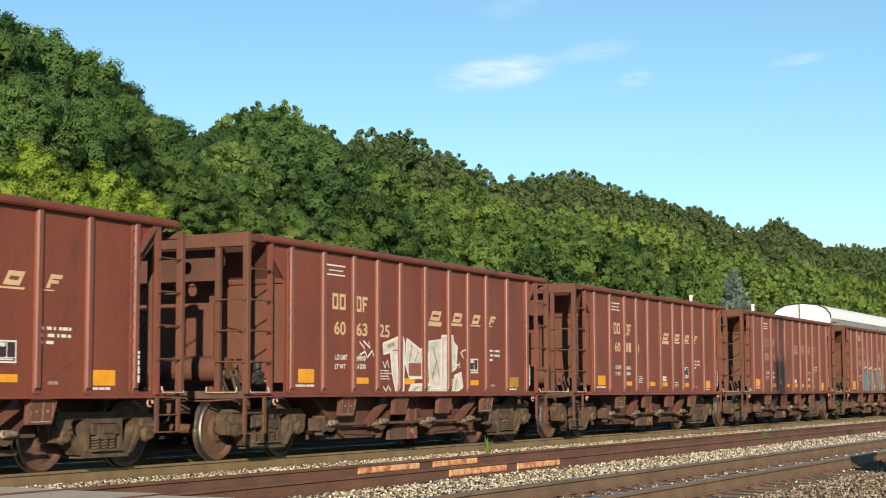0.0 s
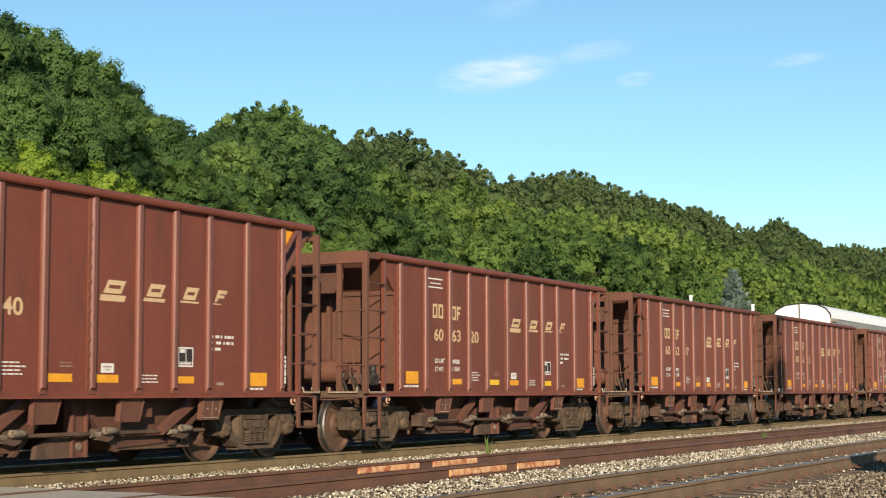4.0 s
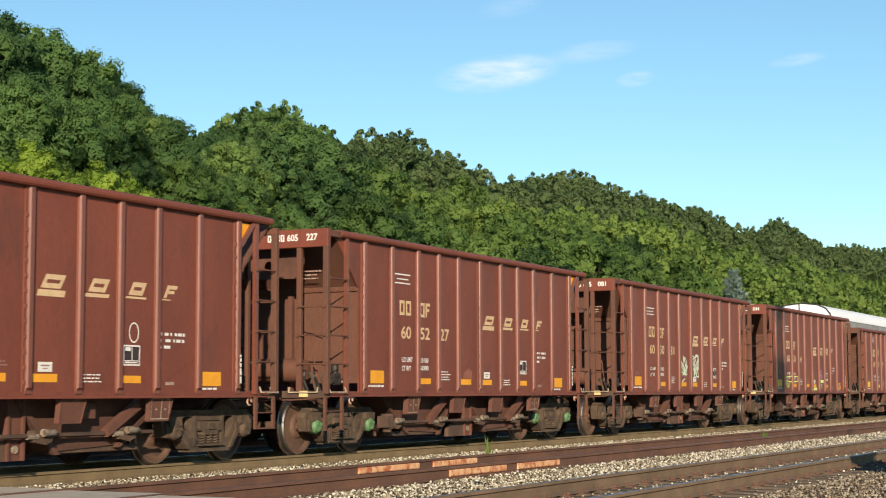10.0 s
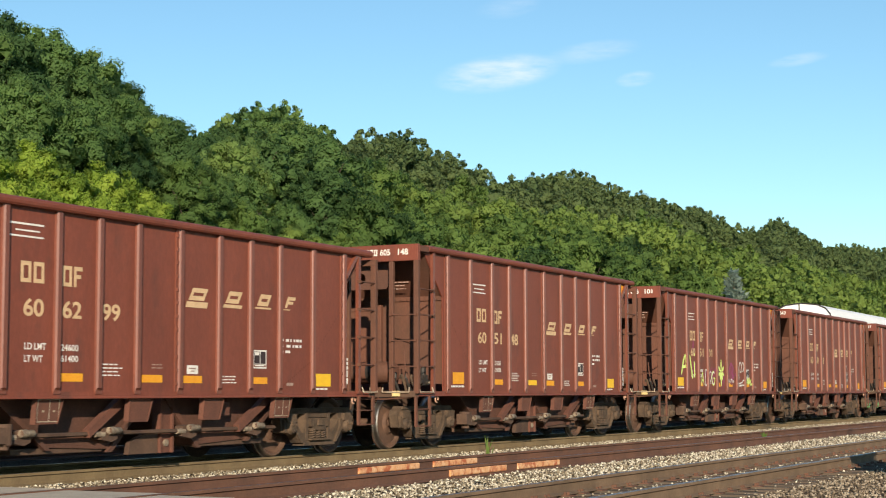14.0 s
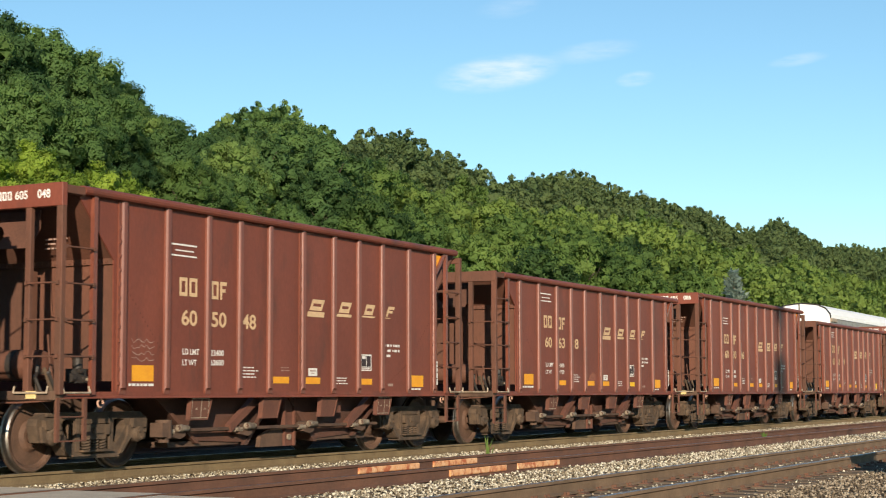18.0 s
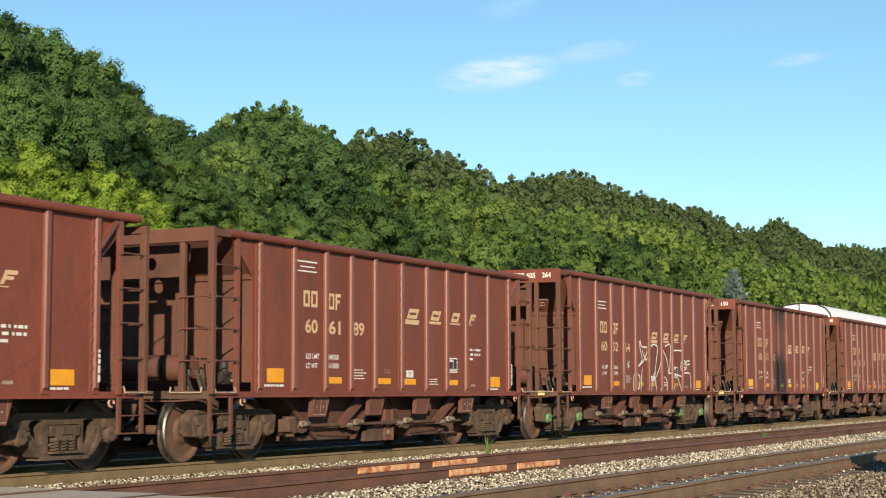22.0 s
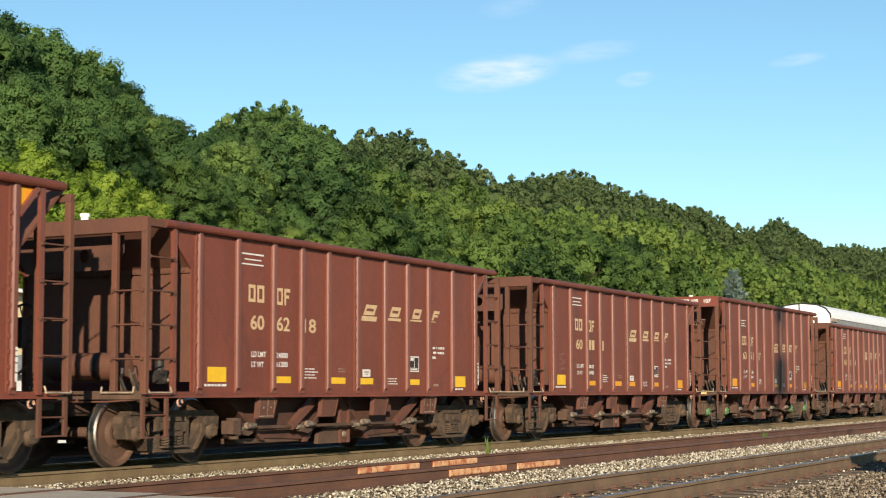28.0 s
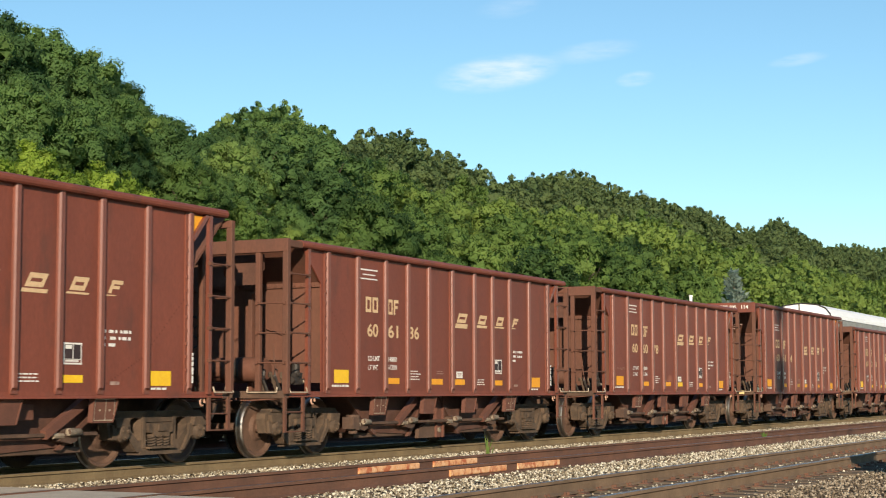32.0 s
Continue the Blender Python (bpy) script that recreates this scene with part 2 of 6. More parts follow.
def part(name, bm, mat, parent, label="", at=None, smooth=0.0):
    """Links a bmesh, or a finished mesh, as one mesh object under a thing or a part."""
    me = bm if isinstance(bm, bpy.types.Mesh) else mesh_of(name, bm, mat, smooth)
    ob = new(name, me)
    ob.parent = parent
    if at is not None:
        ob.matrix_basis = at
    return tagged(ob, label)


def thing(name, label, category, at=None, group="", kind=""):
    ob = new(name)
    ob.empty_display_size = 0.5
    if at is not None:
        ob.matrix_basis = at
    return tagged(ob, label, category, group, kind)


# ---- paints and lettering of the cars ----
M_CREAM = material("cream_stencil_paint", (0.66, 0.46, 0.26), 0.7, second=(0.55, 0.37, 0.21), scale=9, grain=60, bump=0.03)
M_WHITE = material("white_stencil_paint", (0.78, 0.74, 0.68), 0.7, second=(0.66, 0.62, 0.56), scale=9, grain=60, bump=0.03)
M_FADED = material("faded_stencil_paint", (0.42, 0.30, 0.24), 0.8, second=(0.26, 0.15, 0.12), scale=12, grain=60, bump=0.03)
M_BRIGHT = material("bright_yellow_sheeting", (0.85, 0.52, 0.02), 0.5, second=(0.78, 0.45, 0.02), scale=6, bump=0.03)
M_WORN = material("worn_yellow_sheeting", (0.50, 0.27, 0.03), 0.7, second=(0.36, 0.17, 0.04), scale=9, bump=0.05)
M_LIME = material("lime_spray_paint", (0.72, 0.85, 0.22), 0.6, second=(0.62, 0.75, 0.22), scale=7, bump=0.02)
M_PINK = material("magenta_spray_paint", (0.34, 0.05, 0.16), 0.6, second=(0.22, 0.05, 0.10), scale=5, bump=0.02)
M_HAZE = material("magenta_overspray", (0.26, 0.05, 0.085), 0.6, second=(0.17, 0.048, 0.036), scale=4, grain=60, bump=0.03)
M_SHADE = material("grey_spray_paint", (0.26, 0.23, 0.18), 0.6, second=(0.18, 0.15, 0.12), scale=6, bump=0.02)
M_TAN = material("tan_spray_paint", (0.46, 0.32, 0.18), 0.6, second=(0.36, 0.25, 0.15), scale=6, bump=0.02)
M_LIMEWASH = material("pale_green_spray_paint", (0.66, 0.72, 0.54), 0.6, second=(0.54, 0.58, 0.44), scale=6, bump=0.02)
M_SEAM = material("dark_weld_seam", (0.145, 0.042, 0.026), 0.7, second=(0.10, 0.032, 0.022), scale=40, bump=0.05)
M_SILVER = material("silver_spray_paint", (0.70, 0.66, 0.60), 0.55, second=(0.50, 0.44, 0.38), scale=5, grain=30, bump=0.03)
M_INK = material("black_spray_paint", (0.03, 0.02, 0.02), 0.6, second=(0.05, 0.03, 0.03), bump=0.02)
M_TEAL = material("teal_spray_paint", (0.10, 0.26, 0.27), 0.6, second=(0.07, 0.18, 0.20), scale=5, bump=0.02)
M_RUSTY = material("light_rust_patch", (0.30, 0.11, 0.07), 0.8, second=(0.22, 0.08, 0.05), scale=8, bump=0.05)
M_PRIMER = material("grey_primer_patch", (0.150, 0.070, 0.058), 0.8, second=(0.165, 0.056, 0.038), scale=4, bump=0.04)
SKIN = -1.5775
FLAT = {}


def flat_mesh(key, polys, mat):
    """Flat shapes in the plane of the car side; polys are outlines (x, z)."""
    if key not in FLAT:
        me = bpy.data.meshes.new("paint")
        verts, faces = [], []
        for poly in polys:
            area = sum(a[0] * b[1] - b[0] * a[1] for a, b in zip(poly, poly[1:] + poly[:1]))
            poly = poly if area > 0 else poly[::-1]
            faces.append(tuple(range(len(verts), len(verts) + len(poly))))
            verts += [(x, 0.0, z) for x, z in poly]
        me.from_pydata(verts, [], faces)
        me.materials.append(mat)
        FLAT[key] = me
    return FLAT[key]


def text_mesh(words, width, height, mat):
    """Built-in lettering fitted to a box, facing -y."""
    key = ("text", words, width, height, mat.name)
    if key not in FLAT:
        cu = bpy.data.curves.new("text", "FONT")
        cu.body = words
        cu.offset = 0.022
        ob = new("text", cu)
        bpy.context.view_layer.update()
        me = bpy.data.meshes.new_from_object(ob.evaluated_get(bpy.context.evaluated_depsgraph_get()))
        bpy.data.objects.remove(ob)
        co = np.array([v.co[:] for v in me.vertices])
        lo, hi = co.min(0), co.max(0)
        for v, c in zip(me.vertices, co):
            v.co = ((c[0] - lo[0]) / (hi[0] - lo[0]) * width, 0.0, (c[1] - lo[1]) / (hi[1] - lo[1]) * height)
        me.materials.clear()
        me.materials.append(mat)
        FLAT[key] = me
    return FLAT[key]


O, Y, W = M_YELLOW, M_BRIGHT, M_WORN
#      number groups        load     light    reflectors                 end number, white lettering, green caps
FLEET = {
    -6: (("", "", ""), "", "", (O,), None),
    -5: (("", "", ""), "", "", (O,), None),
    -4: (("", "", ""), "", "", (O,), None),
    -3: (("60", "", "4"), "", "", (O,), None),
    -2: (("60", "63", "25"), "24800", "61200", (O, O, O, O, O, W), None),
    -1: (("60", "62", "92"), "24600", "61400", (O,), None),
    0: (("60", "62", "97"), "24500", "61500", (O,), None),
    1: (("60", "63", "20"), "24500", "61500", (O, O, Y, O, Y, O), None),
    2: (("60", "50", "40"), "", "", (O,), ("605", "040")),
    3: (("60", "60", "29"), "24800", "61200", (Y, Y, W, W, Y, Y), None),
    4: (("60", "50", "44"), "23200", "62800", (Y, O, O, O, O, O), ("605", "044")),
    5: (("60", "50", "81"), "23100", "62900", (O,), ("605", "081")),
    6: (("60", "52", "27"), "23100", "62900", (O,), ("605", "227")),
    7: (("60", "50", "49"), "22700", "63300", (O,), ("605", "049")),
    8: (("60", "51", "01"), "", "", (Y, O, O, O, O, O), ("605", "101")),
    9: (("60", "51", "48"), "23100", "62900", (O, O, Y, O, O, Y), ("605", "148")),
    10: (("60", "62", "99"), "24600", "61400", (O, O, O, O, O, Y), None),
    11: (("60", "50", "86"), "", "", (O,), ("605", "086")),
    12: (("60", "63", "18"), "24300", "61700", (O, O, O, O, Y, O), None),
    13: (("60", "50", "48"), "23400", "62600", (O, None, O, O, O, O), ("605", "048")),
    14: (("60", "51", "50"), "23200", "62800", (Y, O, Y, Y, O, Y), ("605", "150")),
    15: (("60", "52", "64"), "23300", "62700", (O, O, W, W, W, O), ("605", "264")),
    16: (("60", "61", "89"), "24700", "61300", (O,), None),
    17: (("60", "62", "71"), "24700", "61300", (O,), None),
    18: (("60", "60", "24"), "24500", "61500", (O,), None),
    19: (("60", "51", "07"), "23200", "62800", (O, O, None, O, O, W), ("605", "107")),
    20: (("60", "", "1"), "", "", (Y, O, O, O, O, O), None),
    21: (("60", "62", "18"), "24800", "61200", (Y, Y, Y, Y, Y, Y), None),
    22: (("60", "51", "14"), "23400", "62600", (O, O, W, O, O, O), ("605", "114")),
    23: (("60", "60", "78"), "24800", "61200", (O, O, O, Y, O, O), None),
    24: (("60", "61", "36"), "24800", "61200", (Y, O, O, O, O, O), None),
    25: (("60", "", ""), "", "", (Y,), ("605", "")),
}


def make_lettering():
    """All the lettering is made first, while the scene is small."""
    for groups, load, light, orange, ends in FLEET.values():
        for words in groups:
            if words:
                text_mesh(words, 0.375 if len(words) == 2 else 0.17, 0.225, M_CREAM)
                text_mesh(words, 0.375 if len(words) == 2 else 0.17, 0.225, M_FADED)
        for words in (load, light):
            if words:
                text_mesh(words, 0.34, 0.085, M_WHITE)
        for words in filter(None, ends or ()):
            text_mesh(words, 0.21, 0.115, M_WHITE)
    text_mesh("LD LMT", 0.40, 0.085, M_WHITE)
    text_mesh("LT WT", 0.34, 0.085, M_WHITE)


make_lettering()


# ---- the ground and the tracks ----
TRACKS = {"main": 0.0, "middle": -4.27, "front": -8.54, "back": 5.8}
RAIL_H = 0.172


# the crest of the bluff: distance along the line, height
CREST = ((150, 54), (259, 54), (310, 55), (326, 52), (342, 55), (356, 63), (373, 66), (390, 63), (403, 61), (418, 64), (435, 68), (447, 64), (480, 65), (514, 62), (540, 66), (573, 72), (620, 71), (646, 74), (699, 72), (748, 76), (788, 72), (823, 71), (857, 78),
         (900, 84), (931, 81), (979, 77), (1056, 82), (1161, 88), (1500, 92))
# its profile: the lower slope, a shelf, and the upper slope
SHELF = ((0.0, 0.0), (0.2, 0.24), (0.41, 0.50), (0.66, 0.55), (0.85, 0.80), (1.0, 1.0))


def hill(x, y):
    """Height of the wooded bluff that runs along the line."""
    t = min(1.0, max(0.0, (y - 84) / 136.0))
    s = float(np.interp(t, [p[0] for p in SHELF], [p[1] for p in SHELF]))
    at = x * 238.0 / max(150.0, y + 15.2) if y < 223 else x
    top = float(np.interp(at, [p[0] for p in CREST], [p[1] for p in CREST]))
    top += (66.0 - top) * max(0.0, 1.0 - t / 0.7) if at > 330 else 0.0
    spur = 10.0 * math.exp(-((x - 165) / 26.0) ** 2 - ((y - 128) / 24.0) ** 2)
    return s * top + spur + 2.0 * math.sin(x / 41.0 + y / 70.0) * math.sin(math.pi * t)


def build_ground():
    xs = [-4000, -1500, -600, -250, -100, -40, 0, 40] + list(range(60, 1300, 22)) + [1400, 1700, 2200, 3000, 4500]
    ys = [-4000, -1200, -400, -120, -50, -24, 9.0, 24, 45] + list(range(60, 260, 10)) + [300, 400, 700, 1500, 4500]
    verts = [(x, y, -0.42 + (hill(x, y) if y > 60 else 0)) for y in ys for x in xs]
    n = len(xs)
    faces = [(j * n + i, j * n + i + 1, (j + 1) * n + i + 1, (j + 1) * n + i) for j in range(len(ys) - 1) for i in range(n - 1)]
    me = bpy.data.meshes.new("ground")
    me.from_pydata(verts, [], faces)
    me.materials.append(M_SOIL)
    for p in me.polygons:
        p.use_smooth = True
    tagged(new("ground", me), "grassy soil rising into a wooded bluff beside the railway", "ground", kind="structure")


build_ground()


def build_bed():
    """The ballast: one sheet with low shoulders along each track."""
    xs = np.concatenate([np.arange(-60, 8, 4.0), np.arange(8, 60, 0.5), np.arange(60, 420, 8.0)])
    ys = np.arange(-14.0, 9.01, 0.33)
    rng = np.random.RandomState(3)
    verts, faces = [], []
    for y in ys:
        near = min(abs(y - c) for c in TRACKS.values())
        base = -0.20 - 0.05 * min(1, max(0, (near - 1.25) / 0.5))
        if y < -13.4 or y > 8.6:
            base = -0.45
        for x in xs:
            verts.append((x, y, base + rng.uniform(-0.018, 0.018)))
    n = len(xs)
    for j in range(len(ys) - 1):
        for i in range(n - 1):
            faces.append((j * n + i, j * n + i + 1, (j + 1) * n + i + 1, (j + 1) * n + i))
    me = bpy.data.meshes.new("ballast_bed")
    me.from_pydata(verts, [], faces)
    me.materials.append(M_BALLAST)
    me.materials.append(M_BALLAST_SHADE)
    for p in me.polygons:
        # the bed under and behind the train gets the painted shade colour
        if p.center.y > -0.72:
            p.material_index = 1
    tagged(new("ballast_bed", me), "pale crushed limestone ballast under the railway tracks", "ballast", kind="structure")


build_bed()


def rail_outline(y):
    """Cross-section (y, z) of a rail whose head is centred on y; its top lies at z = 0."""
    half = [(0.036, 0.0), (0.037, -0.034), (0.010, -0.046), (0.009, -0.138), (0.070, -0.160), (0.070, -RAIL_H)]
    return [(y + a, b) for a, b in half] + [(y - a, b) for a, b in half[::-1]]


def build_track(name, centre, web, label):
    tr = thing("railway_track", label, "track", kind="structure")
    for side in (-1, 1):
        y = centre + side * 0.7525
        bm = bmesh.new()
        prism(bm, rail_outline(y), -60, 420, axis="x")
        me = mesh_of("rail", bm, [web, M_RAILHEAD])
        for p in me.polygons:
            if p.normal.z > 0.9 and p.center.z > -0.01:
                p.material_index = 1
        part("rail", me, None, tr)
    return tr


track_main = build_track("main", TRACKS["main"], M_RAILDUST, "dusty steel railway track under the ore train")
track_middle = build_track("middle", TRACKS["middle"], M_RAILRUST, "empty railway track with brown rusty rails")
track_front = build_track("front", TRACKS["front"], M_RAILBROWN, "empty railway track with worn shiny rail heads")
track_back = build_track("back", TRACKS["back"], M_RAILRUST, "rusty siding track behind the train")


# ---- the ore cars ----
RIBS = (-4.56, -3.58, -2.60, -1.78, -0.96, 0.0, 0.96, 1.78, 2.60, 3.58, 4.56)
END = {-1: 5.86, 1: 5.53}      # the end posts stand at unlike distances from the middle
STILE = {-1: 5.19, 1: 5.02}
BOGIE = 4.52
WHEEL_R = 0.483
TURN = Matrix.Rotation(math.pi, 4, "Z")
SAME = Matrix.Identity(4)


def shift(x, y, z):
    return Matrix.Translation((x, y, z))


def rib_mesh(bolted, rise):
    bm = bmesh.new()
    prism(bm, [(-0.060, 0.0), (-0.055, -0.030), (-0.049, -0.042), (-0.036, -0.055), (0.036, -0.055), (0.049, -0.042), (0.060, 0.0)], 1.06, 3.37 + rise, axis="z")
    for v in bm.verts:
        if v.co.y < -0.03 and v.co.z < 1.1:
            v.co.z += 0.05
    box(bm, -0.064, 0.064, -0.03, 0.0, 1.03, 1.075)
    if bolted:
        box(bm, -0.105, -0.055, -0.02, 0.0, 1.06, 3.36 + rise)
        for i in range(12):
            z = 1.15 + i * 0.19
            box(bm, -0.095, -0.065, -0.04, -0.02, z, z + 0.045)
    return mesh_of("rib", bm, M_RIB)


def side_sheet_mesh(rise):
    bm = bmesh.new()
    prism(bm, [(-5.34 - rise * 0.7, 3.40 + rise), (-4.74, 2.82), (-4.72, 1.0), (4.66, 1.0), (4.66, 3.0 + rise), (5.0, 3.36 + rise), (5.0, 3.40 + rise)], -0.012, 0.012)
    return mesh_of("side_sheet", bm, M_RED)


def wheelset_mesh():
    bm = bmesh.new()
    for s in (-1, 1):
        lathe(bm, [(0.085, s * 0.72), (0.12, s * 0.82), (0.17, s * 0.815), (0.22, s * 0.77), (0.385, s * 0.755), (0.425, s * 0.80), (0.462, s * 0.806), (0.483, s * 0.785),
                   (0.486, s * 0.72), (0.511, s * 0.712), (0.509, s * 0.685), (0.41, s * 0.675), (0.37, s * 0.72), (0.12, s * 0.69), (0.085, s * 0.66)], 44)
        for i in range(3):
            a = i * 2.1 + s
            box(bm, 0.30 * math.cos(a) - 0.03, 0.30 * math.cos(a) + 0.03, s * 0.758 - 0.004, s * 0.758 + 0.004, 0.30 * math.sin(a) - 0.02, 0.30 * math.sin(a) + 0.02)
    lathe(bm, [(0.075, -1.02), (0.08, -0.7), (0.075, 0), (0.08, 0.7), (0.075, 1.02)], 12)
    me = mesh_of("wheelset", bm, [M_WHEEL, M_TREAD], smooth=0.5)
    for p in me.polygons:
        r = math.hypot(p.center.x, p.center.z)
        if r > 0.466 and 0.70 < abs(p.center.y) < 0.80:
            p.material_index = 1
    return me


def side_frame_mesh():
    """A cast truck side frame: one plate with a spring window, two lightening holes and pedestal jaws."""
    bm = bmesh.new()
    half = [(0.40, 0.155), (0.56, 0.20), (0.70, 0.33), (0.77, 0.42), (0.775, 0.58), (1.0, 0.58), (1.01, 0.36), (1.10, 0.38), (1.16, 0.60), (1.13, 0.69), (1.0, 0.745), (0.5, 0.76)]
    outline = half + [(-x, z) for x, z in half[::-1]]
    side = [(0.405, 0.66), (0.405, 0.36), (0.47, 0.34), (0.60, 0.47), (0.67, 0.57), (0.64, 0.66), (0.52, 0.68)]
    holes = [[(-0.30, 0.26), (0.30, 0.26), (0.31, 0.61), (-0.31, 0.61)], side, [(-x, z) for x, z in side]]
    edges = []
    for loop in [outline] + holes:
        vs = [bm.verts.new((x, -0.085, z)) for x, z in loop]
        edges += [bm.edges.new((vs[i], vs[(i + 1) % len(vs)])) for i in range(len(vs))]
    bmesh.ops.triangle_fill(bm, use_beauty=True, edges=edges)
    back = bmesh.ops.extrude_face_region(bm, geom=bm.faces[:])["geom"]
    for v in back:
        if isinstance(v, bmesh.types.BMVert):
            v.co.y = 0.08
    bmesh.ops.recalc_face_normals(bm, faces=bm.faces[:])
    bar = lambda pts, y0, y1: prism(bm, pts, y0, y1)
    bar([(-1.0, 0.715), (1.0, 0.715), (0.98, 0.765), (-0.98, 0.765)], -0.115, 0.10)
    bar([(-0.50, 0.15), (0.50, 0.15), (0.46, 0.20), (-0.46, 0.20)], -0.13, 0.10)
    for s in (-1, 1):
        o = lambda pts: [(s * a, b) for a, b in (pts if s > 0 else pts[::-1])]
        bar(o([(0.31, 0.24), (0.385, 0.24), (0.385, 0.70), (0.31, 0.70)]), -0.098, 0.09)
        bar(o([(0.50, 0.19), (0.56, 0.20), (0.76, 0.42), (0.745, 0.58), (0.69, 0.58), (0.68, 0.44)]), -0.125, 0.09)
        bar(o([(0.74, 0.545), (1.04, 0.545), (1.06, 0.67), (0.78, 0.67)]), -0.16, 0.09)
        bar(o([(0.745, 0.40), (0.79, 0.40), (0.79, 0.56), (0.745, 0.56)]), -0.13, 0.09)
        bar(o([(1.0, 0.37), (1.07, 0.38), (1.10, 0.58), (1.0, 0.58)]), -0.13, 0.09)
    bar([(-0.31, 0.235), (0.31, 0.235), (0.31, 0.262), (-0.31, 0.262)], -0.17, 0.12)
    bar([(-0.26, 0.46), (0.26, 0.46), (0.28, 0.50), (0.28, 0.60), (-0.28, 0.60), (-0.28, 0.50)], -0.135, 0.1)
    bar([(-0.10, 0.48), (0.10, 0.48), (0.08, 0.57), (-0.08, 0.57)], -0.165, 0.0)
    return mesh_of("side_frame", bm, M_TRUCK)


def spring_mesh():
    bm = bmesh.new()
    for i in range(5):
        z = 0.262 + i * 0.038
        lathe(bm, [(0.04, 0.0), (0.068, 0.006), (0.072, 0.016), (0.066, 0.026), (0.04, 0.03)], 10, axis="y")
        vs = list(bm.verts)[-50:]
        for v in vs:
            v.co = Vector((v.co.x, v.co.z, z + v.co.y + 0.25 * v.co.x))
    return mesh_of("spring", bm, M_TRUCK, smooth=0.7)


def bearing_mesh(cap):
    bm = bmesh.new()
    lathe(bm, [(0.115, 0.10), (0.125, 0.06), (0.125, -0.03), (0.105, -0.05), (0.095, -0.085), (0.05, -0.09)], 16)
    for i in range(3):
        a = i * 2.094 + 0.5
        lathe(bm, [(0.022, -0.08), (0.022, -0.108), (0.01, -0.11)], 6, centre=(0.06 * math.cos(a), 0, 0.06 * math.sin(a)))
    return mesh_of("bearing_cap", bm, cap, smooth=0.6)


def bar_mesh(name, a, b, r, mat, n=6):
    bm = bmesh.new()
    tube(bm, a, b, r, n)
    return mesh_of(name, bm, mat)


def rung_mesh(length, axis):
    """A ladder rung with turned-in ends."""
    bm = bmesh.new()
    h = length / 2
    if axis == "x":
        tube(bm, (-h, 0, 0), (h, 0, 0), 0.013, 6)
        for s in (-1, 1):
            box(bm, s * h - 0.020, s * h + 0.020, -0.014, 0.05, -0.024, 0.024)
    else:
        tube(bm, (0, -h, 0), (0, h, 0), 0.013, 6)
        for s in (-1, 1):
            box(bm, -0.014, 0.05, s * h - 0.020, s * h + 0.020, -0.024, 0.024)
    return mesh_of("rung", bm, M_END)


def bracket_mesh(crossed):
    """A tapered jacking bracket under the side sill, its face leaning inwards."""
    bm = bmesh.new()
    prism(bm, [(-0.25, 0.98), (-0.25, 0.66), (0.17, 0.66), (0.25, 0.98)], -0.02, 0.0)
    for a, b in ((-0.265, -0.25), (0.235, 0.25)):
        prism(bm, [(a, 0.98), (a - (0.0 if a < 0 else 0.08), 0.655), (b - (0.0 if a < 0 else 0.08), 0.655), (b, 0.98)], -0.035, 0.05)
    prism(bm, [(-0.265, 0.66), (-0.265, 0.648), (0.17, 0.648), (0.17, 0.66)], -0.035, 0.05)
    for v in bm.verts:
        v.co.y += 0.03 * (0.98 - v.co.z) / 0.33
    n = len(bm.faces)
    if crossed:
        lean = lambda z: 0.03 * (0.98 - z) / 0.33 - 0.02
        for x0, x1, z0, z1 in ((-0.235, -0.222, 0.68, 0.965), (-0.012, 0.004, 0.68, 0.965), (0.168, 0.182, 0.74, 0.965), (-0.235, 0.182, 0.955, 0.968), (-0.235, 0.160, 0.675, 0.688), (-0.14, -0.10, 0.80, 0.825), (0.065, 0.105, 0.80, 0.825)):
            q = [bm.verts.new((x, lean(z) - 0.003, z)) for x, z in ((x0, z0), (x1, z0), (x1, z1), (x0, z1))]
            bm.faces.new(q)
    me = mesh_of("jacking_bracket", bm, [M_BRACKET, M_PALE])
    for p in me.polygons:
        if p.index >= n:
            p.material_index = 1
    return me


def gate_gear_mesh():
    """A small gear housing on the hopper gate shaft with a rounded cap, pale to paint its highlight."""
    bm = bmesh.new()
    prism(bm, [(-0.22, 0.42), (-0.20, 0.56), (-0.12, 0.58), (0.10, 0.58), (0.14, 0.54), (0.12, 0.42), (0.0, 0.38)], -0.02, 0.12)
    tube(bm, (-0.34, 0.0, 0.49), (-0.15, 0.0, 0.49), 0.04, 8)
    # pale cap: the whitish highlight on top put into its colour
    n = len(bm.faces)
    lathe(bm, [(0.030, -0.12), (0.052, -0.10), (0.056, 0.0), (0.046, 0.03), (0.046, 0.13), (0.034, 0.15)], 12, axis="x", centre=(0, -0.05, 0.535))
    me = mesh_of("gate_gear", bm, [M_UNDER, M_PALECAP], smooth=0.7)
    for p in me.polygons:
        if p.index >= n:
            p.material_index = 1
    return me


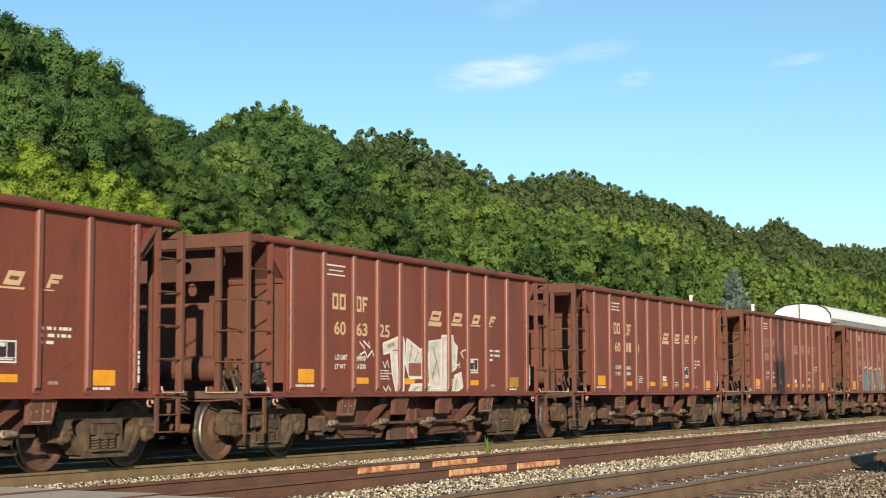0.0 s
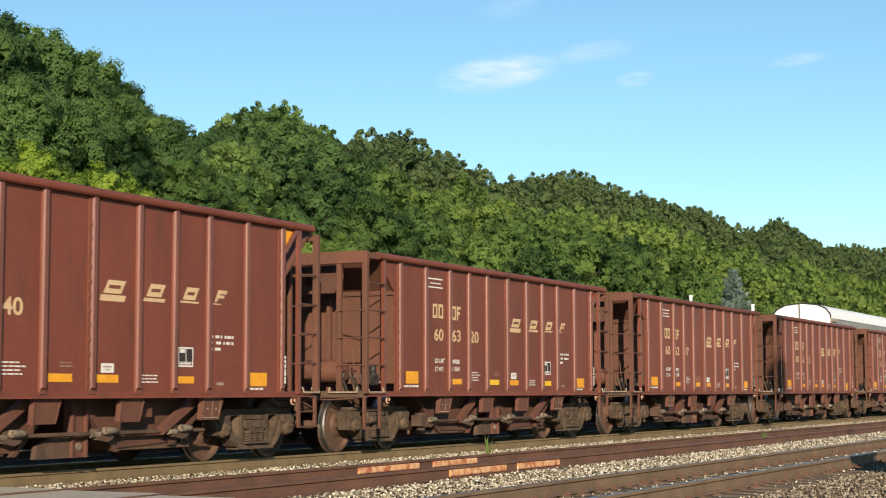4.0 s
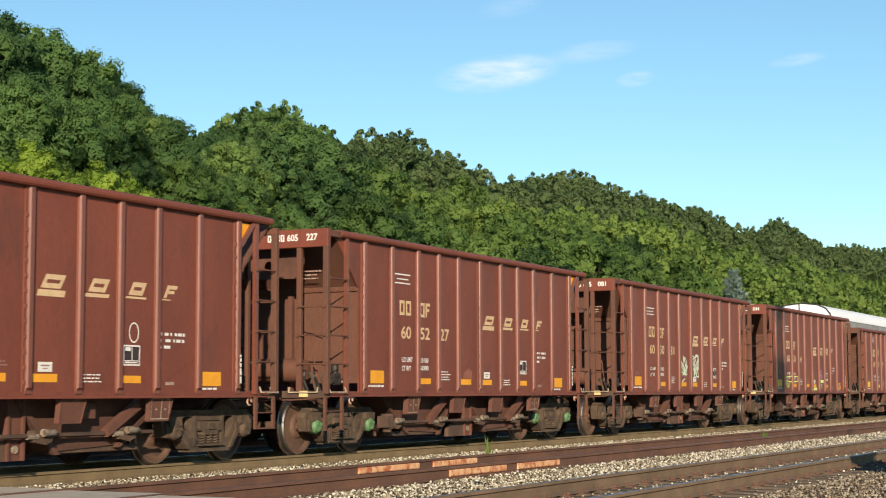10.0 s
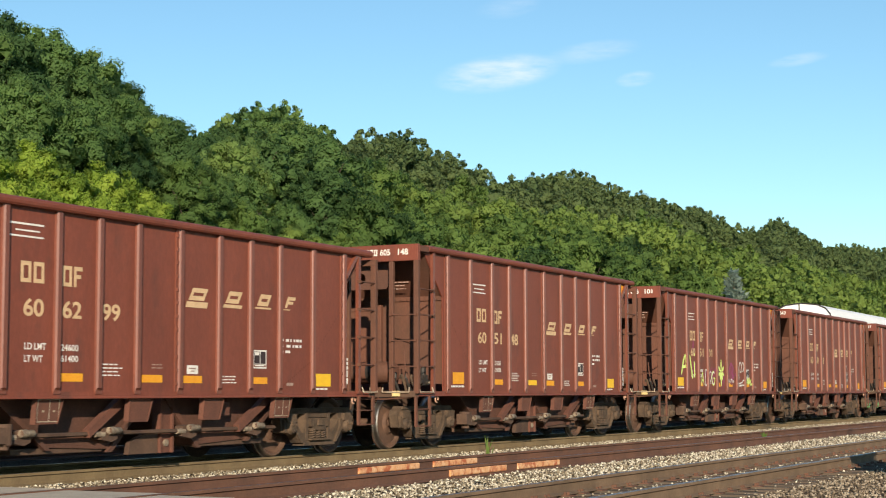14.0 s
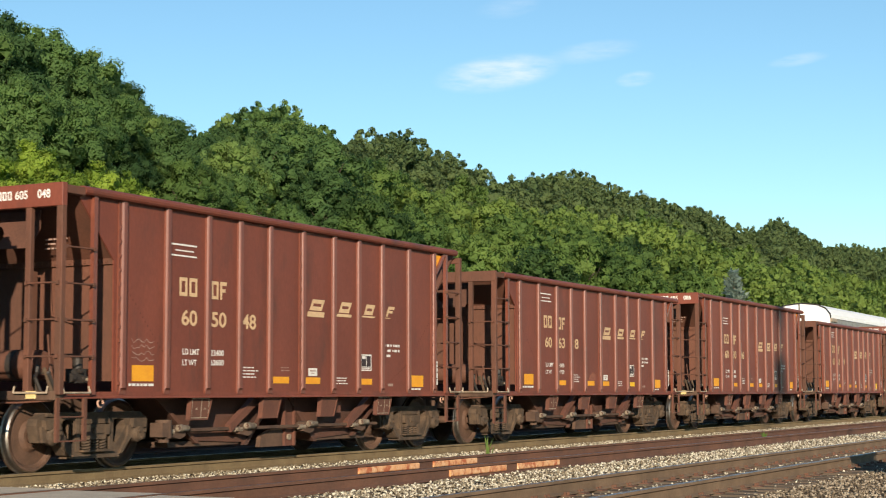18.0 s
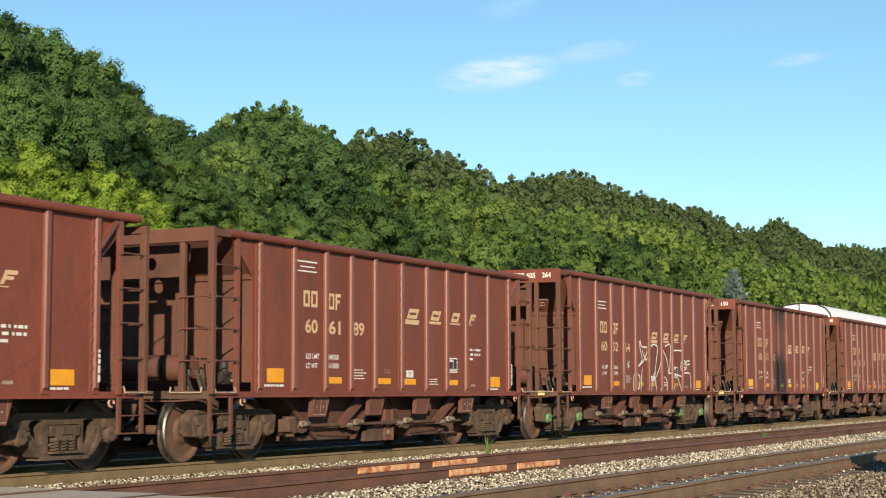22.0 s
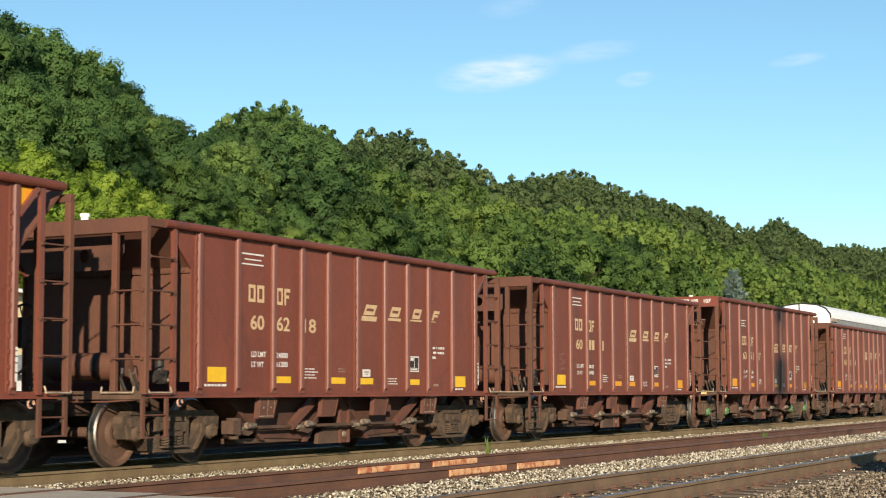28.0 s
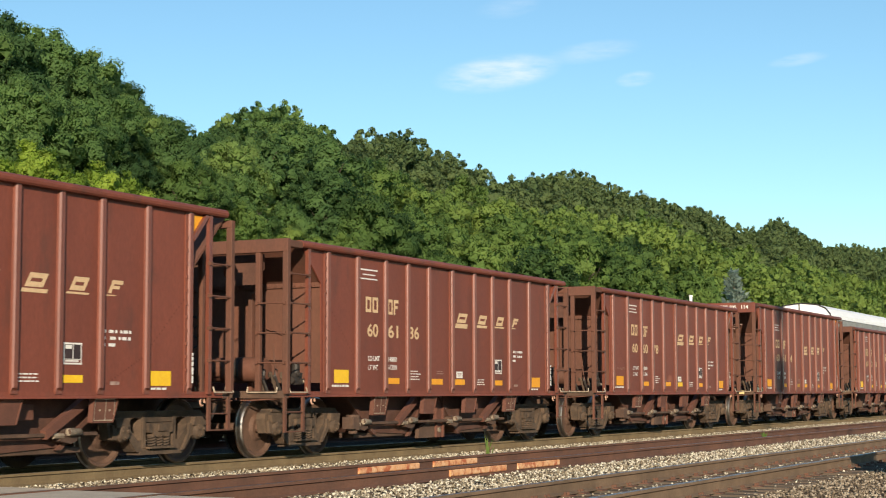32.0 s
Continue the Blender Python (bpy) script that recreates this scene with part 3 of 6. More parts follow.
def hook_mesh():
    """An open ring hanging below the sill."""
    bm = bmesh.new()
    rings = []
    for a in np.linspace(-0.3, 5.0, 11):
        c, d = Vector((math.cos(a), 0, math.sin(a))), 0.055
        rings.append([bm.verts.new(c * (d + 0.016 * math.cos(b)) + Vector((0, 0.016 * math.sin(b), 0))) for b in np.linspace(0, 2 * math.pi, 6)[:-1]])
    for p, q in zip(rings, rings[1:]):
        for i in range(5):
            bm.faces.new((p[i], p[(i + 1) % 5], q[(i + 1) % 5], q[i]))
    bm.faces.new(rings[0])
    bm.faces.new(rings[-1])
    bmesh.ops.recalc_face_normals(bm, faces=bm.faces[:])
    return mesh_of("pull_hook", bm, M_HOOK)


def brake_wheel_mesh():
    bm = bmesh.new()
    for i in range(20):
        a, b = i * math.pi / 10, (i + 1) * math.pi / 10
        tube(bm, (0, 0.25 * math.cos(a), 0.25 * math.sin(a)), (0, 0.25 * math.cos(b), 0.25 * math.sin(b)), 0.016, 5)
    for i in range(5):
        a = i * 2 * math.pi / 5
        tube(bm, (0, 0, 0), (0, 0.25 * math.cos(a), 0.25 * math.sin(a)), 0.012, 5)
    tube(bm, (-0.1, 0, 0), (0.03, 0, 0), 0.05, 8)
    return mesh_of("brake_wheel", bm, M_DARK)


def end_wall_mesh(e, rise):
    bm = bmesh.new()
    prism(bm, [(e * 4.68, 1.20), (e * 4.68, 2.81), (e * (5.36 + rise * 0.8), 3.44 + rise), (e * (5.33 + rise * 0.8), 3.46 + rise), (e * 4.645, 2.83), (e * 4.645, 1.20)], -1.54, 1.54)
    box(bm, e * 4.70 - 0.02, e * 4.70 + 0.02, -1.54, 1.54, 2.77, 2.85)
    for i in range(24):
        y = -1.45 + i * 0.126
        box(bm, e * 4.72 - 0.012, e * 4.72 + 0.012, y, y + 0.04, 2.79, 2.83)
    return mesh_of("end_wall", bm, M_END)


def brace_plate_mesh(e, rise):
    """The pierced brace plate between the top beam and the end wall."""
    bm = bmesh.new()
    up = rise * 0.65
    outer = [(-0.98, 3.27 + up), (0.98, 3.27 + up), (0.98, 3.02 + up), (0.80, 2.78 + up), (-0.80, 2.78 + up), (-0.98, 3.02 + up)]
    hole = [(0.09 * math.cos(a) - 0.27, 2.99 + up + 0.10 * math.sin(a)) for a in np.linspace(0, 2 * math.pi, 13)[:-1]]
    xo = e * (END[e] - 0.34)
    o = [bm.verts.new((xo, y, z)) for y, z in outer]
    h = [bm.verts.new((xo, y, z)) for y, z in hole]
    ed = [bm.edges.new((r[i], r[(i + 1) % len(r)])) for r in (o, h) for i in range(len(r))]
    bmesh.ops.triangle_fill(bm, use_beauty=True, edges=ed)
    bmesh.ops.solidify(bm, geom=bm.faces[:], thickness=0.015)
    return mesh_of("brace_plate", bm, M_HOPPER)


def far_ribs_mesh(rise):
    bm = bmesh.new()
    for x in RIBS:
        prism(bm, [(x - 0.058, 0.0), (x - 0.04, 0.078), (x + 0.04, 0.078), (x + 0.058, 0.0)], 1.06, 3.37 + rise, axis="z")
    return mesh_of("ribs", bm, M_RIB)


MESH = {
    "wheelset": wheelset_mesh(), "side_frame": side_frame_mesh(),
    "spring": spring_mesh(), "cap": bearing_mesh(M_TRUCK), "green_cap": bearing_mesh(M_CAP), "rung_x": rung_mesh(0.56, "x"), "rung_y": rung_mesh(0.52, "y"),
    "bracket": bracket_mesh(False), "crossed": bracket_mesh(True), "gear": gate_gear_mesh(), "hook": hook_mesh(), "brake_wheel": brake_wheel_mesh(),
}


for rise in (0.0, 0.27):
    MESH.update({("far_ribs", rise): far_ribs_mesh(rise), ("rib", rise): rib_mesh(False, rise), ("bolted_rib", rise): rib_mesh(True, rise), ("side_sheet", rise): side_sheet_mesh(rise)})


def boxed(name, x0, x1, y0, y1, z0, z1, mat, parent, label=""):
    bm = bmesh.new()
    box(bm, x0, x1, y0, y1, z0, z1)
    bmesh.ops.bevel(bm, geom=bm.edges[:], offset=min(0.008, abs(x1 - x0) / 5, abs(y1 - y0) / 5, abs(z1 - z0) / 5), segments=1, affect="EDGES")
    return part(name, bm, mat, parent, label)


def pipe_run(points, r, mat=None):
    bm = bmesh.new()
    for a, b in zip(points, points[1:]):
        tube(bm, a, b, r, 6)
    return bm


def build_sides(car, rise):
    for s in (-1, 1):
        face = TURN if s > 0 else SAME
        sheet = part("side_sheet", MESH["side_sheet", rise], None, car, at=shift(0, s * 1.56, 0))
        if s > 0:
            part("ribs", MESH["far_ribs", rise], None, sheet, at=shift(0, 0.012, 0))
        for i, x in enumerate(RIBS if s < 0 else ()):
            key = "bolted_rib" if (i in (0, 5, 10)) else "rib"
            part("rib", MESH[key, rise], None, sheet, at=shift(x, -0.012, 0))
        bm = bmesh.new()
        prism(bm, [(s * a, b + rise) for a, b in ((1.50, 3.36), (1.655, 3.36), (1.675, 3.385), (1.68, 3.42), (1.66, 3.455), (1.62, 3.475), (1.50, 3.47))], -5.45, 5.40, axis="x")
        part("top_chord", bm, M_RED, car)
        bm = bmesh.new()
        prism(bm, [(s * 1.48, 0.97), (s * 1.60, 0.97), (s * 1.60, 0.985), (s * 1.585, 1.0), (s * 1.585, 1.06), (s * 1.48, 1.06)], -END[-1], END[1], axis="x")
        part("side_sill", bm, M_RED, car)
        for x, kind in ((-2.62, "crossed"), (-0.76, "bracket"), (0.96, "bracket"), (2.83, "crossed")):
            part("jacking_bracket", MESH[kind], None, car, at=shift(x, s * 1.50, 0) @ face)
        for x in (-4.95, 4.95):
            part("pull_hook", MESH["hook"], None, car, at=shift(x, s * 1.55, 0.91))


def build_ends(car, rise):
    for e in (-1, 1):
        xe = e * END[e]
        low, top = (3.26 + rise * 0.65, 3.47 + rise) if e < 0 else (3.22 + rise, 3.33 + rise)
        part("end_wall", end_wall_mesh(e, rise), None, car)
        part("brace_plate", brace_plate_mesh(e, rise), None, car)
        boxed("end_beam", xe - 0.05, xe + 0.05, -1.67, 1.67, low, top, M_RED if rise and e < 0 else M_END, car)
        boxed("end_sill", xe - e * 0.04 - 0.09, xe - e * 0.04 + 0.09, -1.6, 1.6, 0.95, 1.07, M_UNDER, car)
        boxed("end_floor", e * 5.1 - 0.45, e * 5.1 + 0.45, -1.5, 1.5, 0.99, 1.03, M_UNDER, car)
        for y in (-1.62, 1.62):
            boxed("corner_post", xe - 0.045, xe + 0.045, y - 0.05, y + 0.05, 1.02, low + 0.02, M_END, car)
        for y in (-1.10, 1.10):
            boxed("end_post", xe - 0.04, xe + 0.04, y - 0.045, y + 0.045, 1.05, low + 0.02, M_END, car)
        boxed("inner_post", e * 4.9 - 0.05, e * 4.9 + 0.05, -0.36, -0.28, 1.05, 2.7, M_END, car)
        for s in (-1, 1):
            # side ladder: a stile beside the corner post, with its rungs
            x = e * STILE[e]
            bm = bmesh.new()
            box(bm, x - 0.04, x + 0.04, s * 1.60 - 0.03, s * 1.60 + 0.03, 1.02, 3.36 + rise)
            ladder = part("ladder", bm, M_RIB, car)
            for z in (1.51, 1.98, 2.45, 2.92) if s < 0 else ():
                part("rung", MESH["rung_x"], None, ladder, at=shift((x + xe) / 2, s * 1.655, z) @ (TURN if s > 0 else SAME))
            if s < 0 and e < 0:
                boxed("corner_cap", xe + 0.05, -5.44, s * 1.60 - 0.06, s * 1.60 + 0.06, 3.34 + rise, 3.45 + rise, M_END, car)
            elif s < 0:
                bm = bmesh.new()
                prism(bm, [(4.98, 3.34 + rise), (4.90, 3.36 + rise), (4.60, 3.03 + rise), (4.62, 2.95 + rise)], s * 1.60 - 0.03, s * 1.60 + 0.03)
                part("gusset_brace", bm, M_RIB, car)
            # grab irons across the end
            for z in (1.51, 1.98, 2.45) if s < 0 else (1.98,):
                part("grab_iron", MESH["rung_y"], None, car, at=shift(xe + e * 0.06, s * 1.36, z) @ (TURN if e > 0 else SAME))
            # the step below the sill: two flat legs and their treads
            near, far = sorted((e * (STILE[e] + 0.02 if e > 0 else 5.33), xe))
            foot = 0.49 if e > 0 else 0.42
            bm = bmesh.new()
            prism(bm, [(near - 0.03, 0.98), (near - 0.03, foot), (far + 0.03, foot), (far + 0.03, 0.98), (far - 0.03, 0.98), (far - 0.03, foot + 0.02), (near + 0.03, foot + 0.02), (near + 0.03, 0.98)], s * 1.60 - 0.02, s * 1.60 + 0.02)
            step = part("sill_step", bm, M_END, car)
            if s < 0:
                boxed("tread", near, far, s * 1.60 - 0.02, s * 1.60 + 0.05, 0.727, 0.747, M_END, step)
                part("tread_rail", pipe_run([(near + 0.05, s * 1.64, 1.13), (near + 0.05, s * 1.67, 1.045), (far + 0.03, s * 1.67, 1.045), (far + 0.03, s * 1.64, 1.13)], 0.013), M_PALE, car, "pale worn steel rod")
        part("tread_rail", pipe_run([(xe + e * 0.07, -1.5, 1.13), (xe + e * 0.09, -1.5, 1.045), (xe + e * 0.09, -0.95, 1.045), (xe + e * 0.07, -0.95, 1.13)], 0.013), M_PALE, car, "pale worn steel rod")
        # coupler
        bm = bmesh.new()
        box(bm, e * 6.05 - 0.3, e * 6.05 + 0.3, -0.09, 0.09, 0.80, 0.96)
        prism(bm, [(e * 6.30, -0.16), (e * 6.56, -0.14), (e * 6.56, 0.02), (e * 6.45, 0.05), (e * 6.48, 0.16), (e * 6.30, 0.15)], 0.74, 1.02, axis="z")
        part("coupler", bm, M_TRUCK, car)
        part("brake_hose", pipe_run([(e * 5.86, -0.32, 0.84), (e * 6.1, -0.36, 0.62), (e * 6.4, -0.3, 0.5), (e * 6.5, -0.1, 0.52)], 0.025), M_DARK, car)
        part("uncoupling_lever", pipe_run([(e * 5.86, -1.52, 0.95), (e * 5.92, -1.0, 0.92), (e * 5.98, -0.3, 0.92), (e * 6.3, -0.05, 1.05)], 0.014), M_END, car)
    # the brake gear: reservoir and valves at one end, hand brake at the other
    bm = bmesh.new()
    lathe(bm, [(0.05, -0.80), (0.17, -0.78), (0.20, -0.70), (0.20, 0.55), (0.17, 0.63), (0.05, 0.65)], 20, centre=(-5.15, 0, 1.42))
    tank = part("air_reservoir", bm, M_END, car, smooth=0.6)
    # dark band round the tank, put there for the shadow of its strap
    bm = bmesh.new()
    lathe(bm, [(0.20, -0.36), (0.208, -0.35), (0.208, -0.25), (0.20, -0.24)], 20, centre=(-5.15, 0, 1.42))
    part("strap", bm, M_DARK, tank, smooth=0.6)
    bm = bmesh.new()
    box(bm, -5.36, -5.16, -1.48, -1.30, 1.17, 1.36)
    tube(bm, (-5.26, -1.42, 1.36), (-5.26, -1.42, 1.50), 0.065, 10)
    tube(bm, (-5.26, -1.42, 1.50), (-5.26, -1.42, 1.53), 0.085, 10)
    tube(bm, (-5.36, -1.44, 1.24), (-5.44, -1.44, 1.24), 0.06, 10)
    tube(bm, (-5.20, -1.52, 1.22), (-5.20, -1.44, 1.22), 0.045, 8)
    tube(bm, (-5.30, -1.52, 1.33), (-5.30, -1.44, 1.33), 0.035, 8)
    part("brake_valve", bm, M_DARK, car, "black cast brake valve")
    bm = bmesh.new()
    tube(bm, (-5.20, -1.535, 1.22), (-5.20, -1.525, 1.22), 0.022, 8)
    part("valve_tag", bm, M_PALE, car)
    for i in range(5):
        y = -1.46 + 0.11 * i
        part("valve_pipe", pipe_run([(-5.62 + 0.04 * (i % 3), y, 1.04), (-5.64 - 0.05 * (i % 2), y + 0.05, 1.24 + 0.06 * (i % 3)), (-5.60, y + 0.10, 1.30), (-5.58, y + 0.10, 1.36 + 0.05 * (i % 2))], 0.026), M_DARK if i % 2 else M_TRUCK, car)
    part("release_rod", pipe_run([(-5.6, -1.3, 1.2), (-5.62, -1.25, 1.5), (-5.62, -1.22, 1.80)], 0.014), M_END, car)
    part("retainer_pipe", pipe_run([(-4.72, -1.0, 1.3), (-4.72, -0.98, 1.95), (-4.72, -0.5, 2.1), (-4.72, -0.45, 2.7)], 0.012), M_END, car)
    part("hand_brake_wheel", MESH["brake_wheel"], None, car, at=shift(5.55, -0.88, 1.95))
    boxed("hand_brake_housing", 5.36, 5.46, -1.02, -0.74, 1.62, 2.02, M_DARK, car)
    part("brake_rod", pipe_run([(5.5, -1.0, 1.4), (5.2, -0.9, 1.15), (4.9, -0.7, 1.1)], 0.02), M_END, car)


def build_underside(car):
    boxed("centre_sill", -5.9, 5.7, -0.3, 0.3, 0.72, 1.0, M_UNDER, car)
    for s in (-1, 1):
        # one hopper with its sloping sheets and gate
        bm = bmesh.new()
        prism(bm, [(s * 3.35, 1.0), (s * 2.35, 0.34), (s * 0.95, 0.28), (s * 0.15, 0.98)], -1.15, 1.15)
        hopper = part("hopper", bm, M_HOPPER, car)
        for y in (-1.17, 1.17):
            bm = bmesh.new()
            prism(bm, [(s * 3.30, 0.96), (s * 2.32, 0.30), (s * 2.22, 0.30), (s * 3.18, 0.96)], y - 0.03, y + 0.03)
            part("edge_flange", bm, M_HOPPER, hopper)
            bm = bmesh.new()
            prism(bm, [(s * 0.20, 0.96), (s * 0.98, 0.24), (s * 1.08, 0.24), (s * 0.32, 0.96)], y - 0.03, y + 0.03)
            part("edge_flange", bm, M_HOPPER, hopper)
        boxed("gate", s * 1.95 - 0.95, s * 1.95 + 0.85, -1.12, 1.12, 0.25, 0.33, M_UNDER, hopper)
    for s in (-1, 1):
        face = TURN if s > 0 else SAME
        y = s * 1.30
        part("gate_shaft", bar_mesh("gate_shaft", (-3.0, y, 0.50), (2.9, y, 0.50), 0.03, M_UNDER), None, car)
        for x in (-2.87, -1.14, 0.67, 2.37):
            part("gate_gear", MESH["gear"], None, car, at=shift(x, y, 0) @ face)
        bm = bmesh.new()
        tube(bm, (-3.24, y, 0.40), (-3.24, y, 0.66), 0.12, 14)
        box(bm, -3.42, -3.28, y - 0.12, y + 0.10, 0.42, 0.62)
        tube(bm, (-3.24, y, 0.34), (-3.24, y, 0.40), 0.08, 14)
        part("gate_cylinder", bm, M_UNDER, car, smooth=0.6)
        # slanting braces from the sill to the gate shaft
        for (x0, z0), (x1, z1) in (((-1.02, 0.90), (-1.66, 0.50)), ((2.60, 0.92), (1.84, 0.50))):
            bm = bmesh.new()
            prism(bm, [(x0, z0 + 0.06), (x1, z1 + 0.06), (x1 + 0.03, z1 - 0.05), (x0 + 0.10, z0 - 0.03)], y - 0.05, y + 0.05)
            part("brace", bm, M_BRACKET, car)
        y = s * 1.14
        bm = bmesh.new()
        box(bm, 0.08, 0.12, y - 0.07, y + 0.08, 0.19, 0.97)
        box(bm, 0.12, 0.36, y - 0.03, y + 0.03, 0.19, 0.97)
        box(bm, 0.36, 0.40, y - 0.07, y + 0.08, 0.19, 0.97)
        post = part("gate_post", bm, M_BRACKET, car)
        bm = bmesh.new()
        tube(bm, (0.24, y - 0.06, 0.33), (0.24, y + 0.06, 0.33), 0.05, 10)
        part("pin", bm, M_PALECAP, post)
        bm = bmesh.new()
        prism(bm, [(-0.59, 0.19), (0.07, 0.19), (0.07, 0.52), (-0.02, 0.53), (-0.55, 0.36)], y - 0.03, y + 0.05)
        part("foot_plate", bm, M_UNDER, post)
        y = s * 1.36
        boxed("cross_tie", 1.18, 1.62, y + 0.02, y + 0.14, 0.70, 0.90, M_BRACKET, car)


def build_truck(car, e):
    bm = bmesh.new()
    prism(bm, [(-1.16, 0.42), (-0.9, 0.36), (0.9, 0.36), (1.16, 0.42), (1.16, 0.60), (0.5, 0.70), (-0.5, 0.70), (-1.16, 0.60)], -0.19, 0.19, axis="x")
    truck = part("truck", bm, M_TRUCK, car, "dust-covered cast steel truck", at=shift(e * BOGIE, 0, 0))
    for s in (-1, 1):
        face = TURN if s > 0 else SAME
        part("side_frame", MESH["side_frame"], None, truck, at=shift(0, s * 1.02, 0.02) @ face)
        part("wheelset", MESH["wheelset"], None, truck, at=shift(s * 0.889, 0, WHEEL_R))
        for x in (-0.889, 0.889):
            part("bearing_cap", MESH["cap"], None, truck, at=shift(x, s * 1.125, WHEEL_R) @ face)
        for x in (-0.16, 0.0, 0.16) if s < 0 else (0.0,):
            part("spring", MESH["spring"], None, truck, at=shift(x, s * 1.10, 0))
        part("brake_beam", pipe_run([(s * 0.36, -0.75, 0.40), (s * 0.36, 0.75, 0.40)], 0.05), M_TRUCK, truck)
    return truck


def build_car(rise):
    car = thing("ore_hopper_car", "oxide red steel ore hopper car rolling on the track", "freight car", group="ore cars of the train")
    build_sides(car, rise)
    build_ends(car, rise)
    build_underside(car)
    for e in (-1, 1):
        build_truck(car, e)
    return car


FIRST, LAST, PITCH = -6, 25, 13.007
SPEED = ((0, 10.675), (4, 10.659), (8, 10.663), (12, 10.523), (16, 10.555), (20, 10.574), (24, 10.613), (28, 10.562), (32, 10.787))


def travel(t):
    """How far the train has rolled since the start."""
    s = 0.0
    for (t0, v0), (t1, v1) in zip(SPEED, SPEED[1:]):
        u = min(t, t1)
        if u <= t0:
            break
        s += (u - t0) * (v0 + (v1 - v0) * (u - t0) / (t1 - t0) / 2)
    return s


SLACK = {-2: 0.11, -1: 0.06, 0: 0.05, 1: 0.07, 2: 0.08, 3: 0.08, 4: 0.06, 5: -0.01, 6: -0.08, 7: -0.01,
         8: 0.09, 9: -0.08, 10: -0.04, 11: 0.0, 12: 0.03, 13: 0.04, 14: 0.14, 15: 0.04, 16: 0.07, 17: 0.09,
         18: -0.02, 19: -0.02, 20: -0.02, 21: -0.02, 22: 0.0, 23: -0.09, 24: -0.12, 25: -0.05, -6: 0.05, -5: 0.05, -4: 0.05, -3: 0.05}


def start_of(k):
    return -221.29 - PITCH * (k - 17) + SLACK.get(k, 0.0)


CARS = {}
models = {}
for k in range(FIRST, LAST + 1):
    rise = 0.27 if FLEET[k][4] else 0.0
    if rise in models:
        CARS[k] = copy_thing(models[rise], SAME)
    else:
        CARS[k] = models[rise] = build_car(rise)
    CARS[k].matrix_basis = shift(start_of(k), 0, 0)


# ---- stencils and paint on the cars ----
def rect(x0, x1, z0, z1, lean=0.0):
    return [(x0, z0), (x1, z0), (x1 + lean, z1), (x0 + lean, z1)]


def ring(x0, x1, z0, z1, w, lean=0.0):
    """The four bars of a hollow block."""
    h = z1 - z0
    at = lambda z: lean * (z - z0) / h
    side = lambda a, b: [(a + at(z0), z0), (b + at(z0), z0), (b + at(z1), z1), (a + at(z1), z1)]
    level = lambda a, b: [(x0 + w + at(a), a), (x1 - w + at(a), a), (x1 - w + at(b), b), (x0 + w + at(b), b)]
    return [side(x0, x0 + w), side(x1 - w, x1), level(z0, z0 + w), level(z1 - w, z1)]


def strokes(lines, w):
    return [(line, w) for line in lines]


def curved(lines, w):
    """Strokes drawn with rounded bends."""
    out = []
    for line in lines:
        pts = [line[0]] + list(line) + [line[-1]]
        fine = []
        for a, b, c, d in zip(pts, pts[1:], pts[2:], pts[3:]):
            for i in range(5):
                t = i / 5
                fine.append(tuple(0.5 * (2 * b[j] + (c[j] - a[j]) * t + (2 * a[j] - 5 * b[j] + 4 * c[j] - d[j]) * t * t + (3 * b[j] - a[j] - 3 * c[j] + d[j]) * t ** 3) for j in (0, 1)))
        out.append((fine + [line[-1]], w))
    return out


def ribbon_mesh(key, line, w, mat):
    """One painted stroke as a connected band with rounded joints."""
    if key not in FLAT:
        pts = [Vector((x, 0, z)) for x, z in line]
        left, right = [], []
        for i, p in enumerate(pts):
            d = (pts[min(i + 1, len(pts) - 1)] - pts[max(i - 1, 0)]).normalized()
            n = Vector((-d.z, 0, d.x)) * w / 2 * (1.0 if 0 < i < len(pts) - 1 else 0.75)
            left.append(p + n)
            right.append(p - n)
        me = bpy.data.meshes.new("paint")
        n = len(pts)
        me.from_pydata([v[:] for v in left + right], [], [(i, n + i, n + i + 1, i + 1) for i in range(n - 1)])
        me.materials.append(mat)
        FLAT[key] = me
    return FLAT[key]


def paint(car, name, me, x=0.0, z=0.0, lift=0.0, label=""):
    return part(name, me, None, car, label, at=shift(x, SKIN - lift, z))


def plain_bars(x0, x1, z1, rows, step, height, seed):
    """Bars in place of small lettering."""
    rng = random.Random(seed)
    out = []
    for i in range(rows):
        x, z = x0, z1 - i * step
        stop = x1 - (x1 - x0) * rng.uniform(0, 0.3)
        while x < stop:
            w = rng.uniform(0.05, 0.13)
            out.append(rect(x, min(x + w, stop), z - height, z))
            x += w + 0.018
    return out


